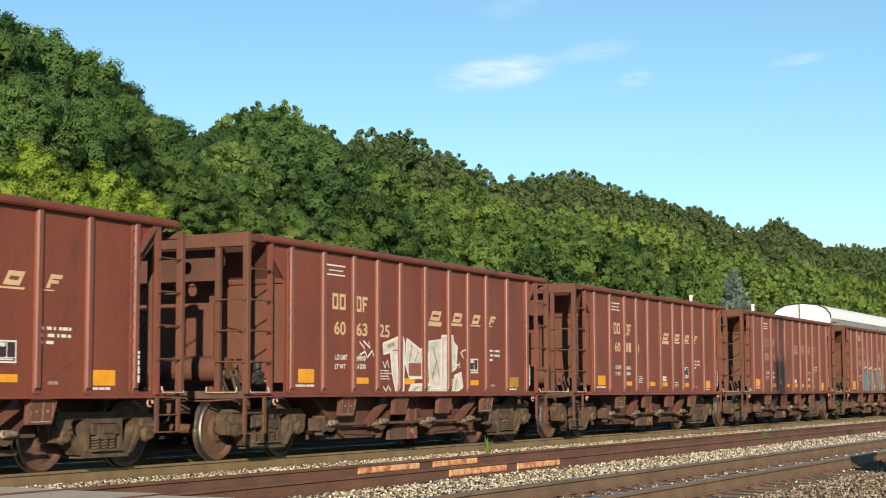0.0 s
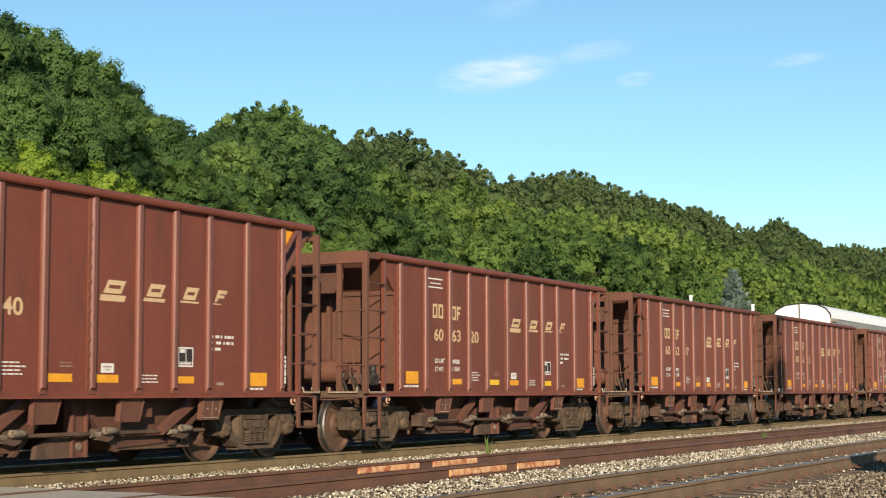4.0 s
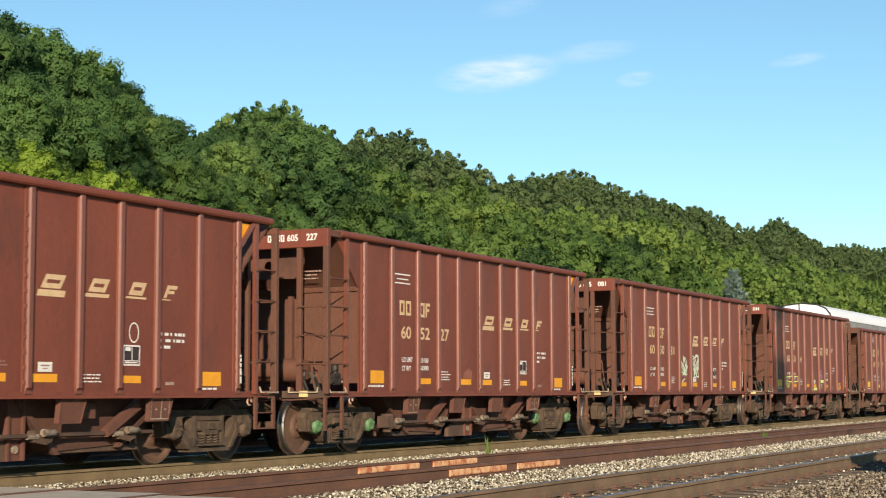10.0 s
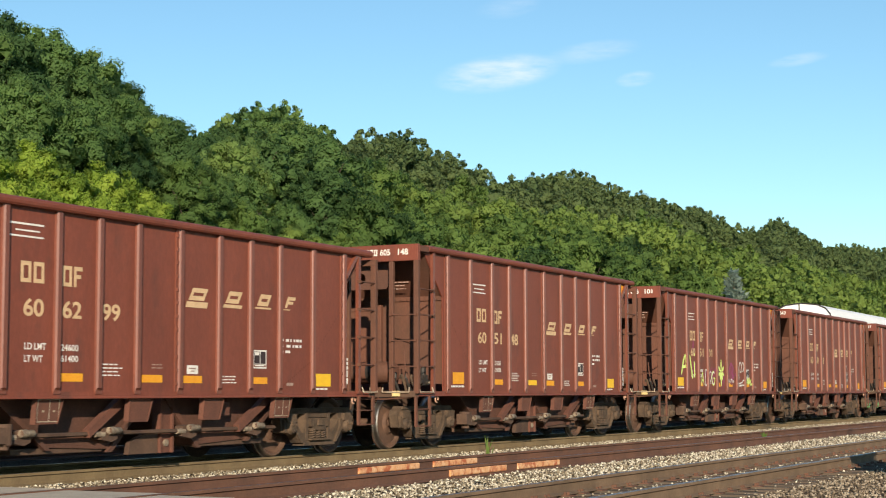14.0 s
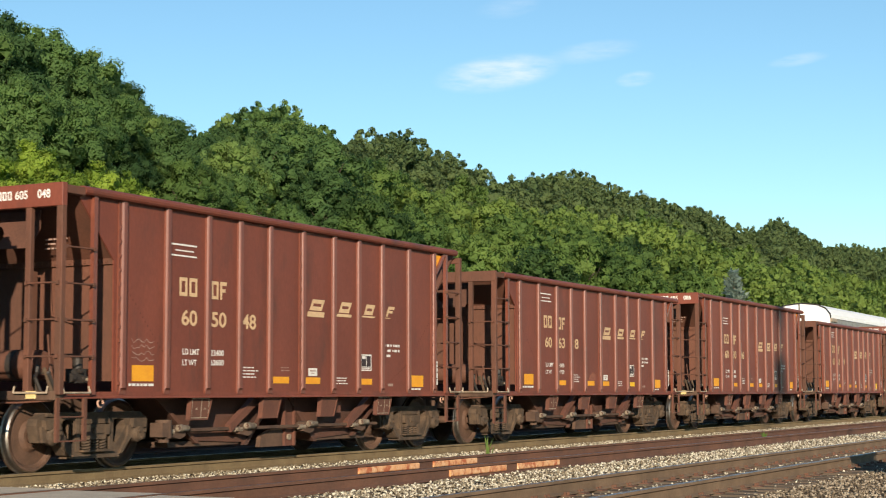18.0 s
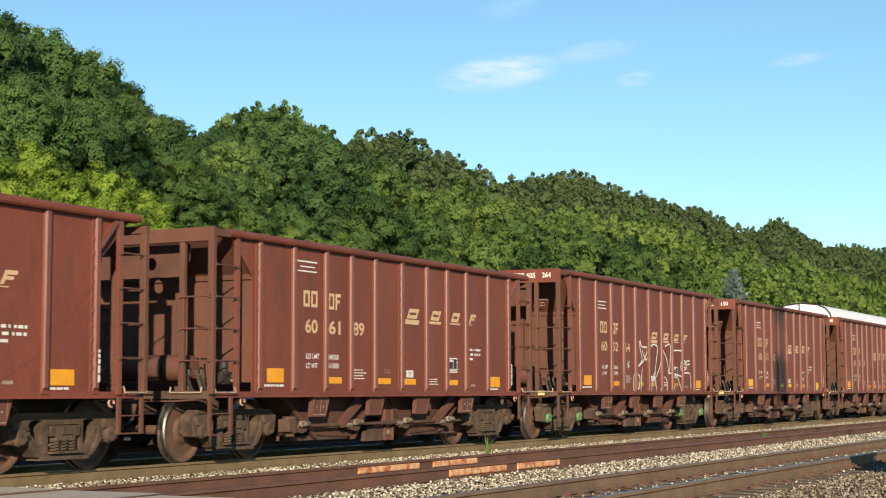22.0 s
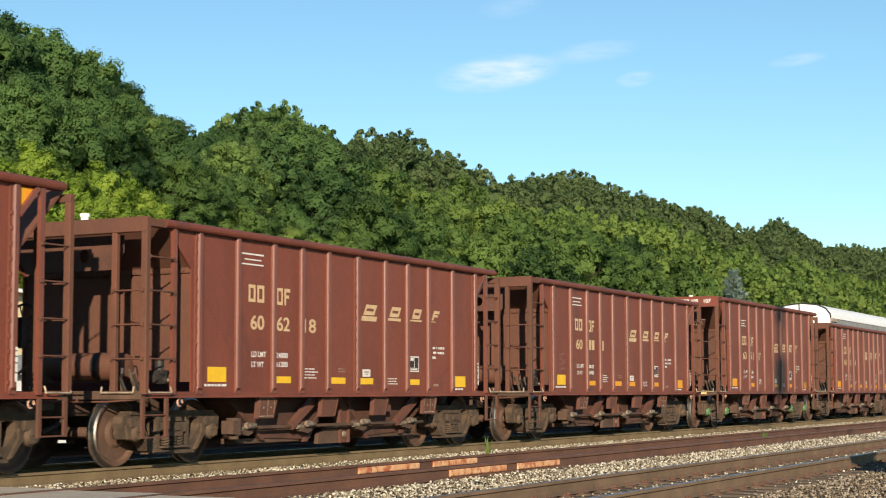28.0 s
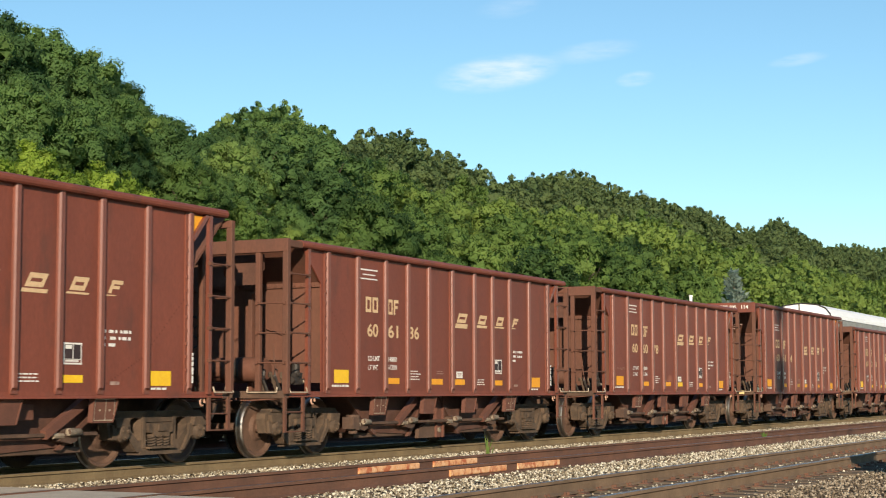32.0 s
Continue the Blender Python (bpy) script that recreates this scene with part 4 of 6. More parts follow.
def common_marks(car, k, orange, block):
    """The marks that every car carries."""
    for i, line in enumerate(([(-4.44, 2.42), (-3.66, 1.62)], [(4.44, 2.36), (3.66, 1.66)], [(3.50, 1.52), (2.70, 1.14)])):
        (x0, z0), (x1, z1) = line
        dots = [(x0 + (x1 - x0) * f, z0 + (z1 - z0) * f) for f in np.linspace(0, 1, 15)]
        paint(car, "rivet_seam", flat_mesh(("seam", i), [rect(x - 0.011, x + 0.011, z - 0.012, z + 0.012) for x, z in dots], M_SEAM))
    mark = lambda i: orange[i % len(orange)]
    cream = M_CREAM if not block else M_FADED
    # initials and road name as plain blocks
    paint(car, "initial_block", flat_mesh(("ib", cream.name), ring(0, 0.19, 0, 0.265, 0.052) + ring(0.235, 0.43, 0, 0.265, 0.052), cream), -3.28, 2.42)
    paint(car, "initial_block", flat_mesh(("ic", cream.name), ring(0, 0.18, 0, 0.265, 0.05) + [rect(0.22, 0.272, 0, 0.265), rect(0.272, 0.39, 0.21, 0.265), rect(0.272, 0.36, 0.11, 0.16)], cream), -2.50, 2.41)
    for i, (x, w, bar) in enumerate(((0.14, 0.54, 0.085), (1.06, 0.50, 0.05), (1.90, 0.46, 0.028), (2.70, 0.36, 0.016))):
        shape = ring(0.07, w - 0.09, 0.12, 0.30, 0.066, 0.11) if i < 3 else [rect(0.05, 0.12, 0.12, 0.30, 0.1), rect(0.16, w, 0.245, 0.30, 0.02), rect(0.13, w * 0.8, 0.18, 0.225, 0.02)]
        paint(car, "logo_block", flat_mesh(("logo", i, cream.name), shape + [rect(0, w * (0.97 if i < 3 else 0.55), 0.10 - bar, 0.10, 0.03)], cream), x, 2.25)
    # yellow reflectors
    for i, (x, z, w, h) in enumerate(((-4.33, 1.20, 0.48, 0.22), (-2.50, 1.19, 0.43, 0.105), (-0.84, 1.185, 0.46, 0.105), (0.09, 1.18, 0.47, 0.105), (1.88, 1.175, 0.39, 0.10), (3.70, 1.14, 0.46, 0.205))):
        m = mark(i)
        if m is not None:
            paint(car, "reflector", flat_mesh(("refl", w, h, m.name), [rect(0, w, 0, h)], m), x, z, label="yellow reflective strip" if i == 0 else "")
    # small print
    paint(car, "small_print", flat_mesh("warn", [rect(0.0, 0.62, 0.155, 0.18), rect(0.10, 0.55, 0.075, 0.095), rect(0.0, 0.62, 0.0, 0.022)], M_WHITE), -3.49, 2.98)
    paint(car, "small_print", flat_mesh("insp", plain_bars(0, 0.60, 0.035, 1, 0.05, 0.035, 4), M_WHITE), -4.40, 1.135)
    paint(car, "small_print", flat_mesh("insp2", plain_bars(0, 0.44, 0.03, 1, 0.05, 0.03, 5), M_WHITE), 3.70, 1.085)
    paint(car, "small_print", flat_mesh("cot", plain_bars(0, 0.42, 0.17, 4, 0.048, 0.018, 6), M_WHITE), -1.68, 1.26)
    paint(car, "small_print", flat_mesh("cot2", plain_bars(0, 0.40, 0.12, 3, 0.045, 0.018, 7), M_WHITE), 1.05, 1.17)
    paint(car, "small_print", flat_mesh("dims", [rect(x, x + w, z, z + 0.042) for x, w, z in ((0.0, 0.05, 0.18), (0.11, 0.09, 0.18), (0.24, 0.04, 0.18), (0.34, 0.05, 0.18), (0.41, 0.10, 0.18), (0.53, 0.05, 0.18), (0.0, 0.04, 0.09), (0.13, 0.12, 0.09), (0.31, 0.04, 0.09), (0.38, 0.10, 0.09), (0.51, 0.06, 0.09), (0.0, 0.04, 0.0), (0.10, 0.14, 0.0))], M_WHITE), 2.68, 1.66)
    paint(car, "small_print", flat_mesh("stamp", plain_bars(0, 0.26, 0.07, 2, 0.045, 0.016, 9), M_FADED), -0.62, 1.37)
    paint(car, "dull_plate", flat_mesh("plate", [rect(0, 0.2, 0, 0.045)], M_FADED), 2.82, 1.15)
    paint(car, "white_placard", flat_mesh("placard", [rect(0, 0.27, 0, 0.125)], M_WHITE), 0.19, 1.31)
    paint(car, "placard_print", flat_mesh("placard_print", [rect(0.05, 0.22, 0.07, 0.09), rect(0.09, 0.18, 0.035, 0.05)], M_FADED), 0.19, 1.31, 0.003)
    paint(car, "data_panel", flat_mesh("panel", [rect(0.02, 0.34, 0.06, 0.26)], M_INK), 1.88, 1.41)
    paint(car, "data_box", flat_mesh("box", ring(0, 0.36, 0, 0.28, 0.022) + [rect(0.18, 0.195, 0.07, 0.26), rect(0.04, 0.16, 0.20, 0.25), rect(0.04, 0.30, 0.035, 0.055), rect(0.022, 0.338, 0.062, 0.072)], M_WHITE), 1.88, 1.41, 0.002)
    ob = paint(car, "jack_stencil", flat_mesh("jack", plain_bars(0, 0.50, 0.045, 1, 0.06, 0.045, 12), M_WHITE), 0, 0)
    ob.matrix_basis = shift(4.575, -1.66, 1.18) @ Matrix.Rotation(-math.pi / 2, 4, "Y")
    # load limit and light weight
    paint(car, "stencil", text_mesh("LD LMT", 0.40, 0.085, M_WHITE), -3.19, 1.585)
    paint(car, "stencil", text_mesh("LT WT", 0.34, 0.085, M_WHITE), -3.19, 1.43)


def car_number(car, groups, load, light, cream):
    for words, x in zip(groups, (-3.22, -2.49, -1.70)):
        w = 0.375 if len(words) == 2 else 0.17
        if words == "":
            paint(car, "number_block", flat_mesh(("nb", cream.name), [rect(0, 0.16, 0, 0.225), rect(0.21, 0.37, 0, 0.225)], cream), x, 2.0)
        else:
            paint(car, "number_stencil", text_mesh(words, w, 0.225, cream), x, 2.0)
    for words, z in ((load, 1.58), (light, 1.44)):
        if words:
            paint(car, "stencil", text_mesh(words, 0.34, 0.085, M_WHITE), -2.51, z)
        else:
            paint(car, "stencil", flat_mesh("fig", [rect(0.07 * i, 0.07 * i + 0.05, 0, 0.08) for i in range(5)], M_WHITE), -2.51, z)


M_PALE_YELLOW = material("pale_yellow_sheeting", (0.75, 0.60, 0.28), 0.5, second=(0.6, 0.45, 0.2), scale=8, bump=0.03)


def end_number(car, pair):
    """The number on the top beam, and the yellow gusset plate at the far end, of the older cars."""
    for words, y in ((pair[0], -0.885), (pair[1], -1.26)):
        if not words:
            continue
        ob = part("number_stencil", text_mesh(words, 0.21, 0.115, M_WHITE), None, car)
        ob.matrix_basis = shift(-END[-1] - 0.056, y, 3.545) @ Matrix.Rotation(-math.pi / 2, 4, "Z")
    ob = part("initial_block", flat_mesh("endblock", [b for i in range(4) for b in ring(i * 0.086, i * 0.086 + 0.068, 0, 0.115, 0.022)], M_WHITE), None, car)
    ob.matrix_basis = shift(-END[-1] - 0.056, -0.50, 3.545) @ Matrix.Rotation(-math.pi / 2, 4, "Z")
    ob = part("small_print", flat_mesh("endprint", plain_bars(0, 0.42, 0.36, 6, 0.062, 0.022, 20), M_FADED), None, car)
    ob.matrix_basis = shift(-5.02, -0.62, 2.95) @ Matrix.Rotation(-math.pi / 2, 4, "Z")
    boxed("reflector_plate", -END[-1] - 0.075, -END[-1] - 0.052, -1.30, -1.14, 0.97, 1.07, M_PALE_YELLOW, car, "pale yellow reflector plate")
    bm = bmesh.new()
    prism(bm, [(4.63, 3.60), (4.96, 3.60), (4.63, 3.22)], -1.585, -1.574)
    part("gusset_plate", bm, M_YELLOW, car, "orange-yellow triangular gusset plate")


def graffiti():
    def g(k, key, shapes, mat, lift):
        for i, shape in enumerate(shapes):
            if isinstance(shape, tuple):
                me = ribbon_mesh(("graffiti", k, key, i), shape[0], shape[1], mat)
            else:
                me = flat_mesh(("graffiti", k, key, i), [shape], mat)
            paint(CARS[k], "graffiti", me, 0, 0, lift + 0.0002 * i, "spray-painted graffiti")

    # big silver piece with pale outlines
    blocks = [[(-1.57, 1.89), (-0.85, 2.05), (-0.78, 1.93), (-0.82, 1.04), (-1.1, 1.04), (-1.23, 1.39), (-1.3, 1.75), (-1.54, 1.71)], [(-0.69, 2.0), (-0.18, 1.81), (0.04, 1.85), (0.16, 1.75), (0.12, 1.31), (-0.6, 1.3), (-0.75, 1.56)],
              [(0.16, 1.97), (0.65, 2.02), (0.65, 1.11), (0.2, 1.11)], [(0.68, 2.1), (1.16, 2.1), (1.18, 1.98), (1.33, 1.91), (1.26, 1.49), (1.06, 1.42), (0.98, 1.04), (0.68, 1.07)],
              [(-0.64, 1.04), (-0.53, 1.17), (0.04, 1.19), (0.63, 1.12), (0.65, 1.0), (-0.6, 0.99)], [(1.1, 1.04), (1.22, 1.35), (1.49, 1.41), (1.57, 1.15), (1.14, 1.0)]]
    g(-2, "fill", blocks, M_SILVER, 0.002)
    g(-2, "edge", strokes([b + b[:1] for b in blocks], 0.05), M_WHITE, 0.004)
    g(-2, "line", strokes([[(-1.23, 1.78), (-0.96, 1.79), (-0.89, 1.3), (-1.03, 1.07)], [(-0.96, 1.99), (-0.89, 1.4)], [(-0.5, 1.9), (-0.6, 1.6)], [(-0.25, 1.77), (-0.39, 1.6)], [(0.31, 1.89), (0.47, 1.62), (0.28, 1.28)], [(0.47, 1.62), (0.59, 1.31)], [(-0.46, 1.07), (-0.25, 1.15)], [(0.04, 1.04), (0.2, 1.16)], [(1.3, 1.28), (1.22, 1.07)]], 0.035), M_SHADE, 0.005)
    g(-2, "band", strokes([[(-1.42, 1.84), (-1.16, 1.90)], [(1.06, 1.98), (1.08, 1.42)], [(-0.94, 1.36), (-0.92, 1.06)], [(-0.04, 1.78), (0.06, 1.34)]], 0.09), M_TAN, 0.006)
    g(-2, "shine", strokes([[(-1.10, 1.70), (-1.02, 1.20)], [(0.83, 2.0), (0.79, 1.11)], [(-0.1, 1.7), (0.0, 1.4)], [(1.37, 1.35), (1.49, 1.15)], [(0.38, 1.30), (0.5, 1.24)]], 0.10), M_WHITE, 0.007)
    g(-2, "patch", [rect(-0.63, -0.15, 1.34, 1.57)], M_RUSTY, 0.009)
    g(-2, "tag", strokes([[(-2.38, 1.90), (-2.2, 1.78), (-2.25, 1.92), (-2.02, 1.8), (-2.08, 1.92)], [(-2.38, 1.68), (-2.2, 1.74), (-2.12, 1.64), (-1.95, 1.76), (-1.9, 1.66)], [(-1.58, 1.58), (-1.5, 1.48), (-1.42, 1.6), (-1.35, 1.48)], [(-1.56, 1.15), (-1.46, 1.06), (-1.38, 1.16), (-1.28, 1.06)],
                              [(-1.45, 1.0), (-1.3, 1.04), (-1.2, 1.0)], [(1.3, 1.62), (1.32, 1.5)], [(1.42, 1.62), (1.44, 1.5)], [(1.3, 1.56), (1.43, 1.56)], [(1.46, 1.8), (1.6, 1.7), (1.52, 1.82), (1.74, 1.86)]], 0.035), M_WHITE, 0.003)
    # many-coloured tags
    blob = lambda x, z, a, b: [(x + a * math.cos(t) * (1 + 0.15 * math.sin(3 * t)), z + b * math.sin(t) * (1 + 0.12 * math.cos(4 * t))) for t in np.linspace(0, 2 * math.pi, 15)[:-1]]
    g(8, "haze", [blob(-2.95, 1.72, 0.24, 0.16), blob(-2.05, 1.36, 0.26, 0.20), blob(-1.35, 1.50, 0.30, 0.22), blob(-0.42, 1.38, 0.28, 0.28), blob(0.45, 1.55, 0.34, 0.30), blob(1.0, 1.5, 0.15, 0.24)], M_HAZE, 0.0008)
    g(8, "lime", curved([[(-4.04, 1.50), (-3.86, 1.86), (-3.70, 2.0), (-3.62, 1.80), (-3.56, 1.50)], [(-3.98, 1.70), (-3.6, 1.72)], [(-3.32, 2.02), (-3.20, 1.66), (-3.10, 1.40)], [(-2.94, 1.86), (-2.92, 1.42)], [(-2.96, 2.02), (-2.90, 2.06)]], 0.085), M_LIME, 0.002)
    petal = lambda a, r, w: [(-0.53 + f * r * math.cos(a) + o * w * math.sin(a), 1.58 + f * r * math.sin(a) - o * w * math.cos(a)) for f, o in ((0, 0), (0.35, 0.7), (0.7, 1), (1.0, 0.3), (1.0, -0.3), (0.7, -1), (0.35, -0.7))]
    g(8, "leaf", [petal(radians(a), r, 0.055) for a, r in ((90, 0.37), (32, 0.31), (-15, 0.27), (-58, 0.24), (-90, 0.38), (-122, 0.24), (195, 0.28), (148, 0.31))], M_LIME, 0.0022)
    g(8, "halo", curved([[(-1.16, 1.56), (-1.30, 1.60), (-1.42, 1.42), (-1.32, 1.24), (-1.18, 1.26), (-1.14, 1.40), (-1.26, 1.42)], [(-2.34, 1.20), (-2.24, 1.56), (-2.12, 1.22)], [(-2.28, 1.36), (-2.16, 1.36)]], 0.045), M_LIME, 0.0025)
    g(8, "white", curved([[(-2.0, 1.20), (-2.0, 1.40), (-1.98, 1.64), (-1.80, 1.60), (-1.70, 1.44), (-1.78, 1.28), (-1.98, 1.20)], [(-1.62, 1.52), (-1.50, 1.60), (-1.46, 1.44), (-1.54, 1.32), (-1.64, 1.42), (-1.62, 1.52)], [(-1.18, 1.54), (-1.30, 1.58), (-1.40, 1.42), (-1.32, 1.26), (-1.19, 1.28)],
                         [(1.22, 1.40), (1.20, 1.70), (1.32, 1.90), (1.46, 1.80), (1.40, 1.60), (1.30, 1.66)], [(1.46, 1.80), (1.62, 1.90), (1.70, 1.74), (1.58, 1.62)], [(1.66, 1.66), (1.82, 1.62), (1.80, 1.42), (1.62, 1.36), (1.50, 1.30), (1.54, 1.22), (1.70, 1.24)], [(1.22, 1.28), (1.46, 1.30)], [(1.22, 1.22), (1.48, 1.22)], [(0.36, 1.30), (0.46, 1.40), (0.56, 1.30), (0.66, 1.36)]], 0.036), M_WHITE, 0.004)
    g(8, "pink", curved([[(-3.05, 2.16), (-3.0, 2.44)], [(-1.9, 1.66), (-1.72, 1.36), (-1.55, 1.64)], [(-1.15, 1.55), (-1.05, 1.68), (-0.95, 1.5)], [(0.25, 1.6), (0.42, 1.84), (0.62, 1.72), (0.50, 1.56), (0.66, 1.48), (0.50, 1.40)], [(0.8, 1.5), (1.05, 1.62)]], 0.08), M_PINK, 0.0015)
    g(8, "glow", curved([[(1.98, 1.26), (2.06, 1.42), (2.12, 1.26), (2.24, 1.44), (2.30, 1.28), (2.44, 1.40)], [(2.35, 1.24), (2.72, 1.28)]], 0.06), M_LIME, 0.006)
    # loop, slice and mask
    g(4, "lime", curved([[(-3.34, 1.5), (-3.0, 1.53), (-1.98, 1.53), (-1.92, 1.44), (-1.98, 1.37), (-2.9, 1.36), (-3.34, 1.40), (-3.34, 1.5)], [(-2.60, 1.56), (-2.60, 1.34)], [(-3.36, 1.36), (-3.28, 1.18), (-3.18, 1.3), (-3.06, 1.18), (-2.98, 1.32)]], 0.035) + [rect(1.06, 1.60, 1.34, 1.44), rect(0.18, 0.68, 1.08, 1.17)], M_LIME, 0.004)
    g(4, "slice", [[(1.02, 1.44), (1.58, 1.46), (1.16, 1.90)]], M_PINK, 0.003)
    g(4, "seeds", [rect(x, x + 0.03, z, z + 0.05) for x, z in ((1.12, 1.5), (1.22, 1.5), (1.34, 1.5), (1.46, 1.5), (1.16, 1.58), (1.28, 1.6), (1.38, 1.58), (1.18, 1.68), (1.26, 1.7))], M_WHITE, 0.006)
    g(4, "mask", curved([[(3.72, 1.2), (3.72, 1.5), (3.84, 1.66), (4.06, 1.66), (4.2, 1.5), (4.22, 1.2)], [(3.8, 1.3), (3.95, 1.2), (4.1, 1.3)], [(3.85, 1.42), (3.87, 1.5)], [(4.08, 1.42), (4.06, 1.5)]], 0.05), M_PINK, 0.006)
    g(4, "ink", curved([[(-4.36, 2.95), (-4.2, 2.85), (-4.1, 3.0), (-3.95, 2.8), (-3.8, 3.0), (-3.72, 2.85)], [(-4.3, 2.7), (-4.1, 2.6), (-3.9, 2.75), (-3.7, 2.5), (-3.9, 2.35)], [(-4.36, 2.1), (-4.25, 1.9), (-4.15, 2.0), (-4.05, 1.75), (-3.95, 1.85)], [(-4.3, 1.7), (-4.2, 1.5), (-4.0, 1.6), (-3.85, 1.42)]], 0.022), M_INK, 0.003)
    # pale tags
    rng = random.Random(3)
    for k, x0, x1 in ((5, -0.86, -0.26), (5, 0.06, 0.76)):
        pts = [[(rng.uniform(x0, x1), rng.uniform(1.45, 2.0)) for i in range(5)] for j in range(5)] + [[(x0 + 0.1, 1.3), (x0 + 0.35, 1.38)]]
        g(k, ("tag", x0), curved(pts, 0.04), M_LIMEWASH, 0.003)
    g(7, "ring", curved([[(2.10 + 0.10 * math.cos(a), 1.86 + 0.13 * math.sin(a)) for a in np.linspace(0, 2 * math.pi, 10)]], 0.02), M_WHITE, 0.003)
    # large outline piece
    g(15, "outline", curved([[(-0.62, 2.32), (-0.48, 2.16), (-0.1, 2.13), (-0.3, 1.86), (-0.74, 1.67), (-0.48, 1.84), (-0.6, 2.07), (-0.65, 2.29)], [(-0.96, 1.48), (-1.08, 1.4), (-1.1, 1.08), (-0.94, 1.03)], [(-0.94, 1.51), (-0.66, 1.4), (-0.74, 1.12), (-0.94, 1.2)], [(-0.48, 1.64), (-0.6, 1.06)], [(0.06, 1.61), (0.18, 2.18), (0.66, 2.18), (0.58, 1.86), (0.46, 1.49), (0.58, 1.06)], [(-0.48, 2.08), (-0.18, 1.83), (0.0, 2.09), (0.18, 2.22)], [(0.06, 1.61), (-0.02, 1.06)], [(0.18, 1.06), (0.3, 1.41), (0.5, 1.54)]],
                            0.04)
      + curved([[(0.54, 1.41), (0.86, 1.71), (0.99, 1.96), (1.03, 1.42), (0.86, 1.06)], [(1.03, 2.17), (1.38, 1.84), (1.53, 1.51), (1.67, 2.23), (1.24, 2.2)], [(1.53, 1.51), (1.81, 1.55), (1.87, 1.73)], [(1.81, 2.11), (2.68, 2.09), (2.47, 1.69), (2.75, 1.44), (1.94, 1.51)], [(1.17, 1.42), (1.38, 1.3), (1.38, 1.06)], [(1.81, 1.43), (2.0, 1.06)], [(2.2, 1.43), (2.53, 1.06)], [(2.75, 1.53), (3.23, 1.51), (3.29, 1.09)], [(2.78, 1.79), (2.98, 1.84), (2.93, 1.66), (2.78, 1.61)]], 0.04), M_WHITE, 0.004)
    g(15, "star", strokes([[(-1.48, 1.80), (-1.44, 1.58)], [(-1.58, 1.74), (-1.34, 1.64)], [(-1.56, 1.62), (-1.36, 1.78)]], 0.022), M_WHITE, 0.004)
    # faint scribbles
    for k, x0, x1, z0, z1, mat in ((3, -4.3, -3.85, 1.47, 1.82, M_FADED), (13, -4.35, -3.85, 1.46, 1.8, M_FADED), (20, -4.2, -3.9, 1.5, 1.9, M_FADED), (23, -4.3, -3.7, 1.5, 1.7, M_FADED), (5, -4.35, -3.95, 1.46, 1.56, M_FADED)):
        rows = 4 if z1 - z0 > 0.25 else 1
        pts = []
        for j in range(rows):
            z = z1 - (j + 0.5) * (z1 - z0) / rows
            pts.append([(x0 + (x1 - x0) * i / 9, z + rng.uniform(-0.04, 0.04)) for i in range(10)])
        g(k, ("scribble", k), strokes(pts, 0.012), mat, 0.002)
    g(3, "primer", [[(-0.9, 1.07), (0.7, 1.07), (0.55, 1.22), (0.2, 1.34), (-0.1, 1.62), (-0.3, 1.80), (-0.46, 1.62), (-0.55, 1.34), (-0.75, 1.2)]], M_PRIMER, 0.0012)
    for k, x in ((6, -0.75), (12, -0.72), (23, -0.7), (4, -0.72), (19, -0.75), (0, -0.8)):
        g(k, ("rust", k), [[(x, 1.30), (x + 0.42, 1.30), (x + 0.40, 1.44), (x + 0.25, 1.50), (x + 0.05, 1.42)]], M_RUSTY, 0.001)
    # teal piece far down the train
    g(-5, "teal", [[(-2.6, 1.75), (-1.9, 1.85), (-1.75, 1.05), (-2.4, 1.05)], [(-1.5, 1.8), (-0.9, 1.9), (-0.6, 1.1), (-1.3, 1.05)], [(-0.4, 1.8), (0.5, 1.85), (0.7, 1.05), (-0.2, 1.05)]], M_TEAL, 0.002)
    g(-5, "pale", strokes([[(-2.7, 1.9), (-1.8, 2.0), (-1.6, 1.0)], [(-1.6, 1.9), (-0.8, 2.0), (-0.5, 1.0)], [(-0.5, 1.9), (0.6, 1.95), (0.8, 1.0)]], 0.10), M_SILVER, 0.003)


def letter_cars():
    for k, (groups, load, light, orange, ends) in FLEET.items():
        car = CARS[k]
        common_marks(car, k, orange, k <= -4)
        car_number(car, groups, load, light, M_FADED if k <= -4 else M_CREAM)
        if ends:
            end_number(car, ends)
            tagged(car, "older oxide red ore hopper car with a numbered end beam")
        if k in (6, 15, 19):
            for ob in car.children_recursive:
                if ob.name.split(".")[0] == "bearing_cap":
                    ob.data = MESH["green_cap"]
    for k, words in ((-2, "covered with silver graffiti"), (4, "with lime and pink graffiti"), (5, "with pale graffiti tags"), (8, "with lime, white and magenta graffiti"), (15, "with white outline graffiti"), (-5, "with teal graffiti")):
        tagged(CARS[k], "oxide red steel ore hopper car " + words)
    graffiti()


letter_cars()


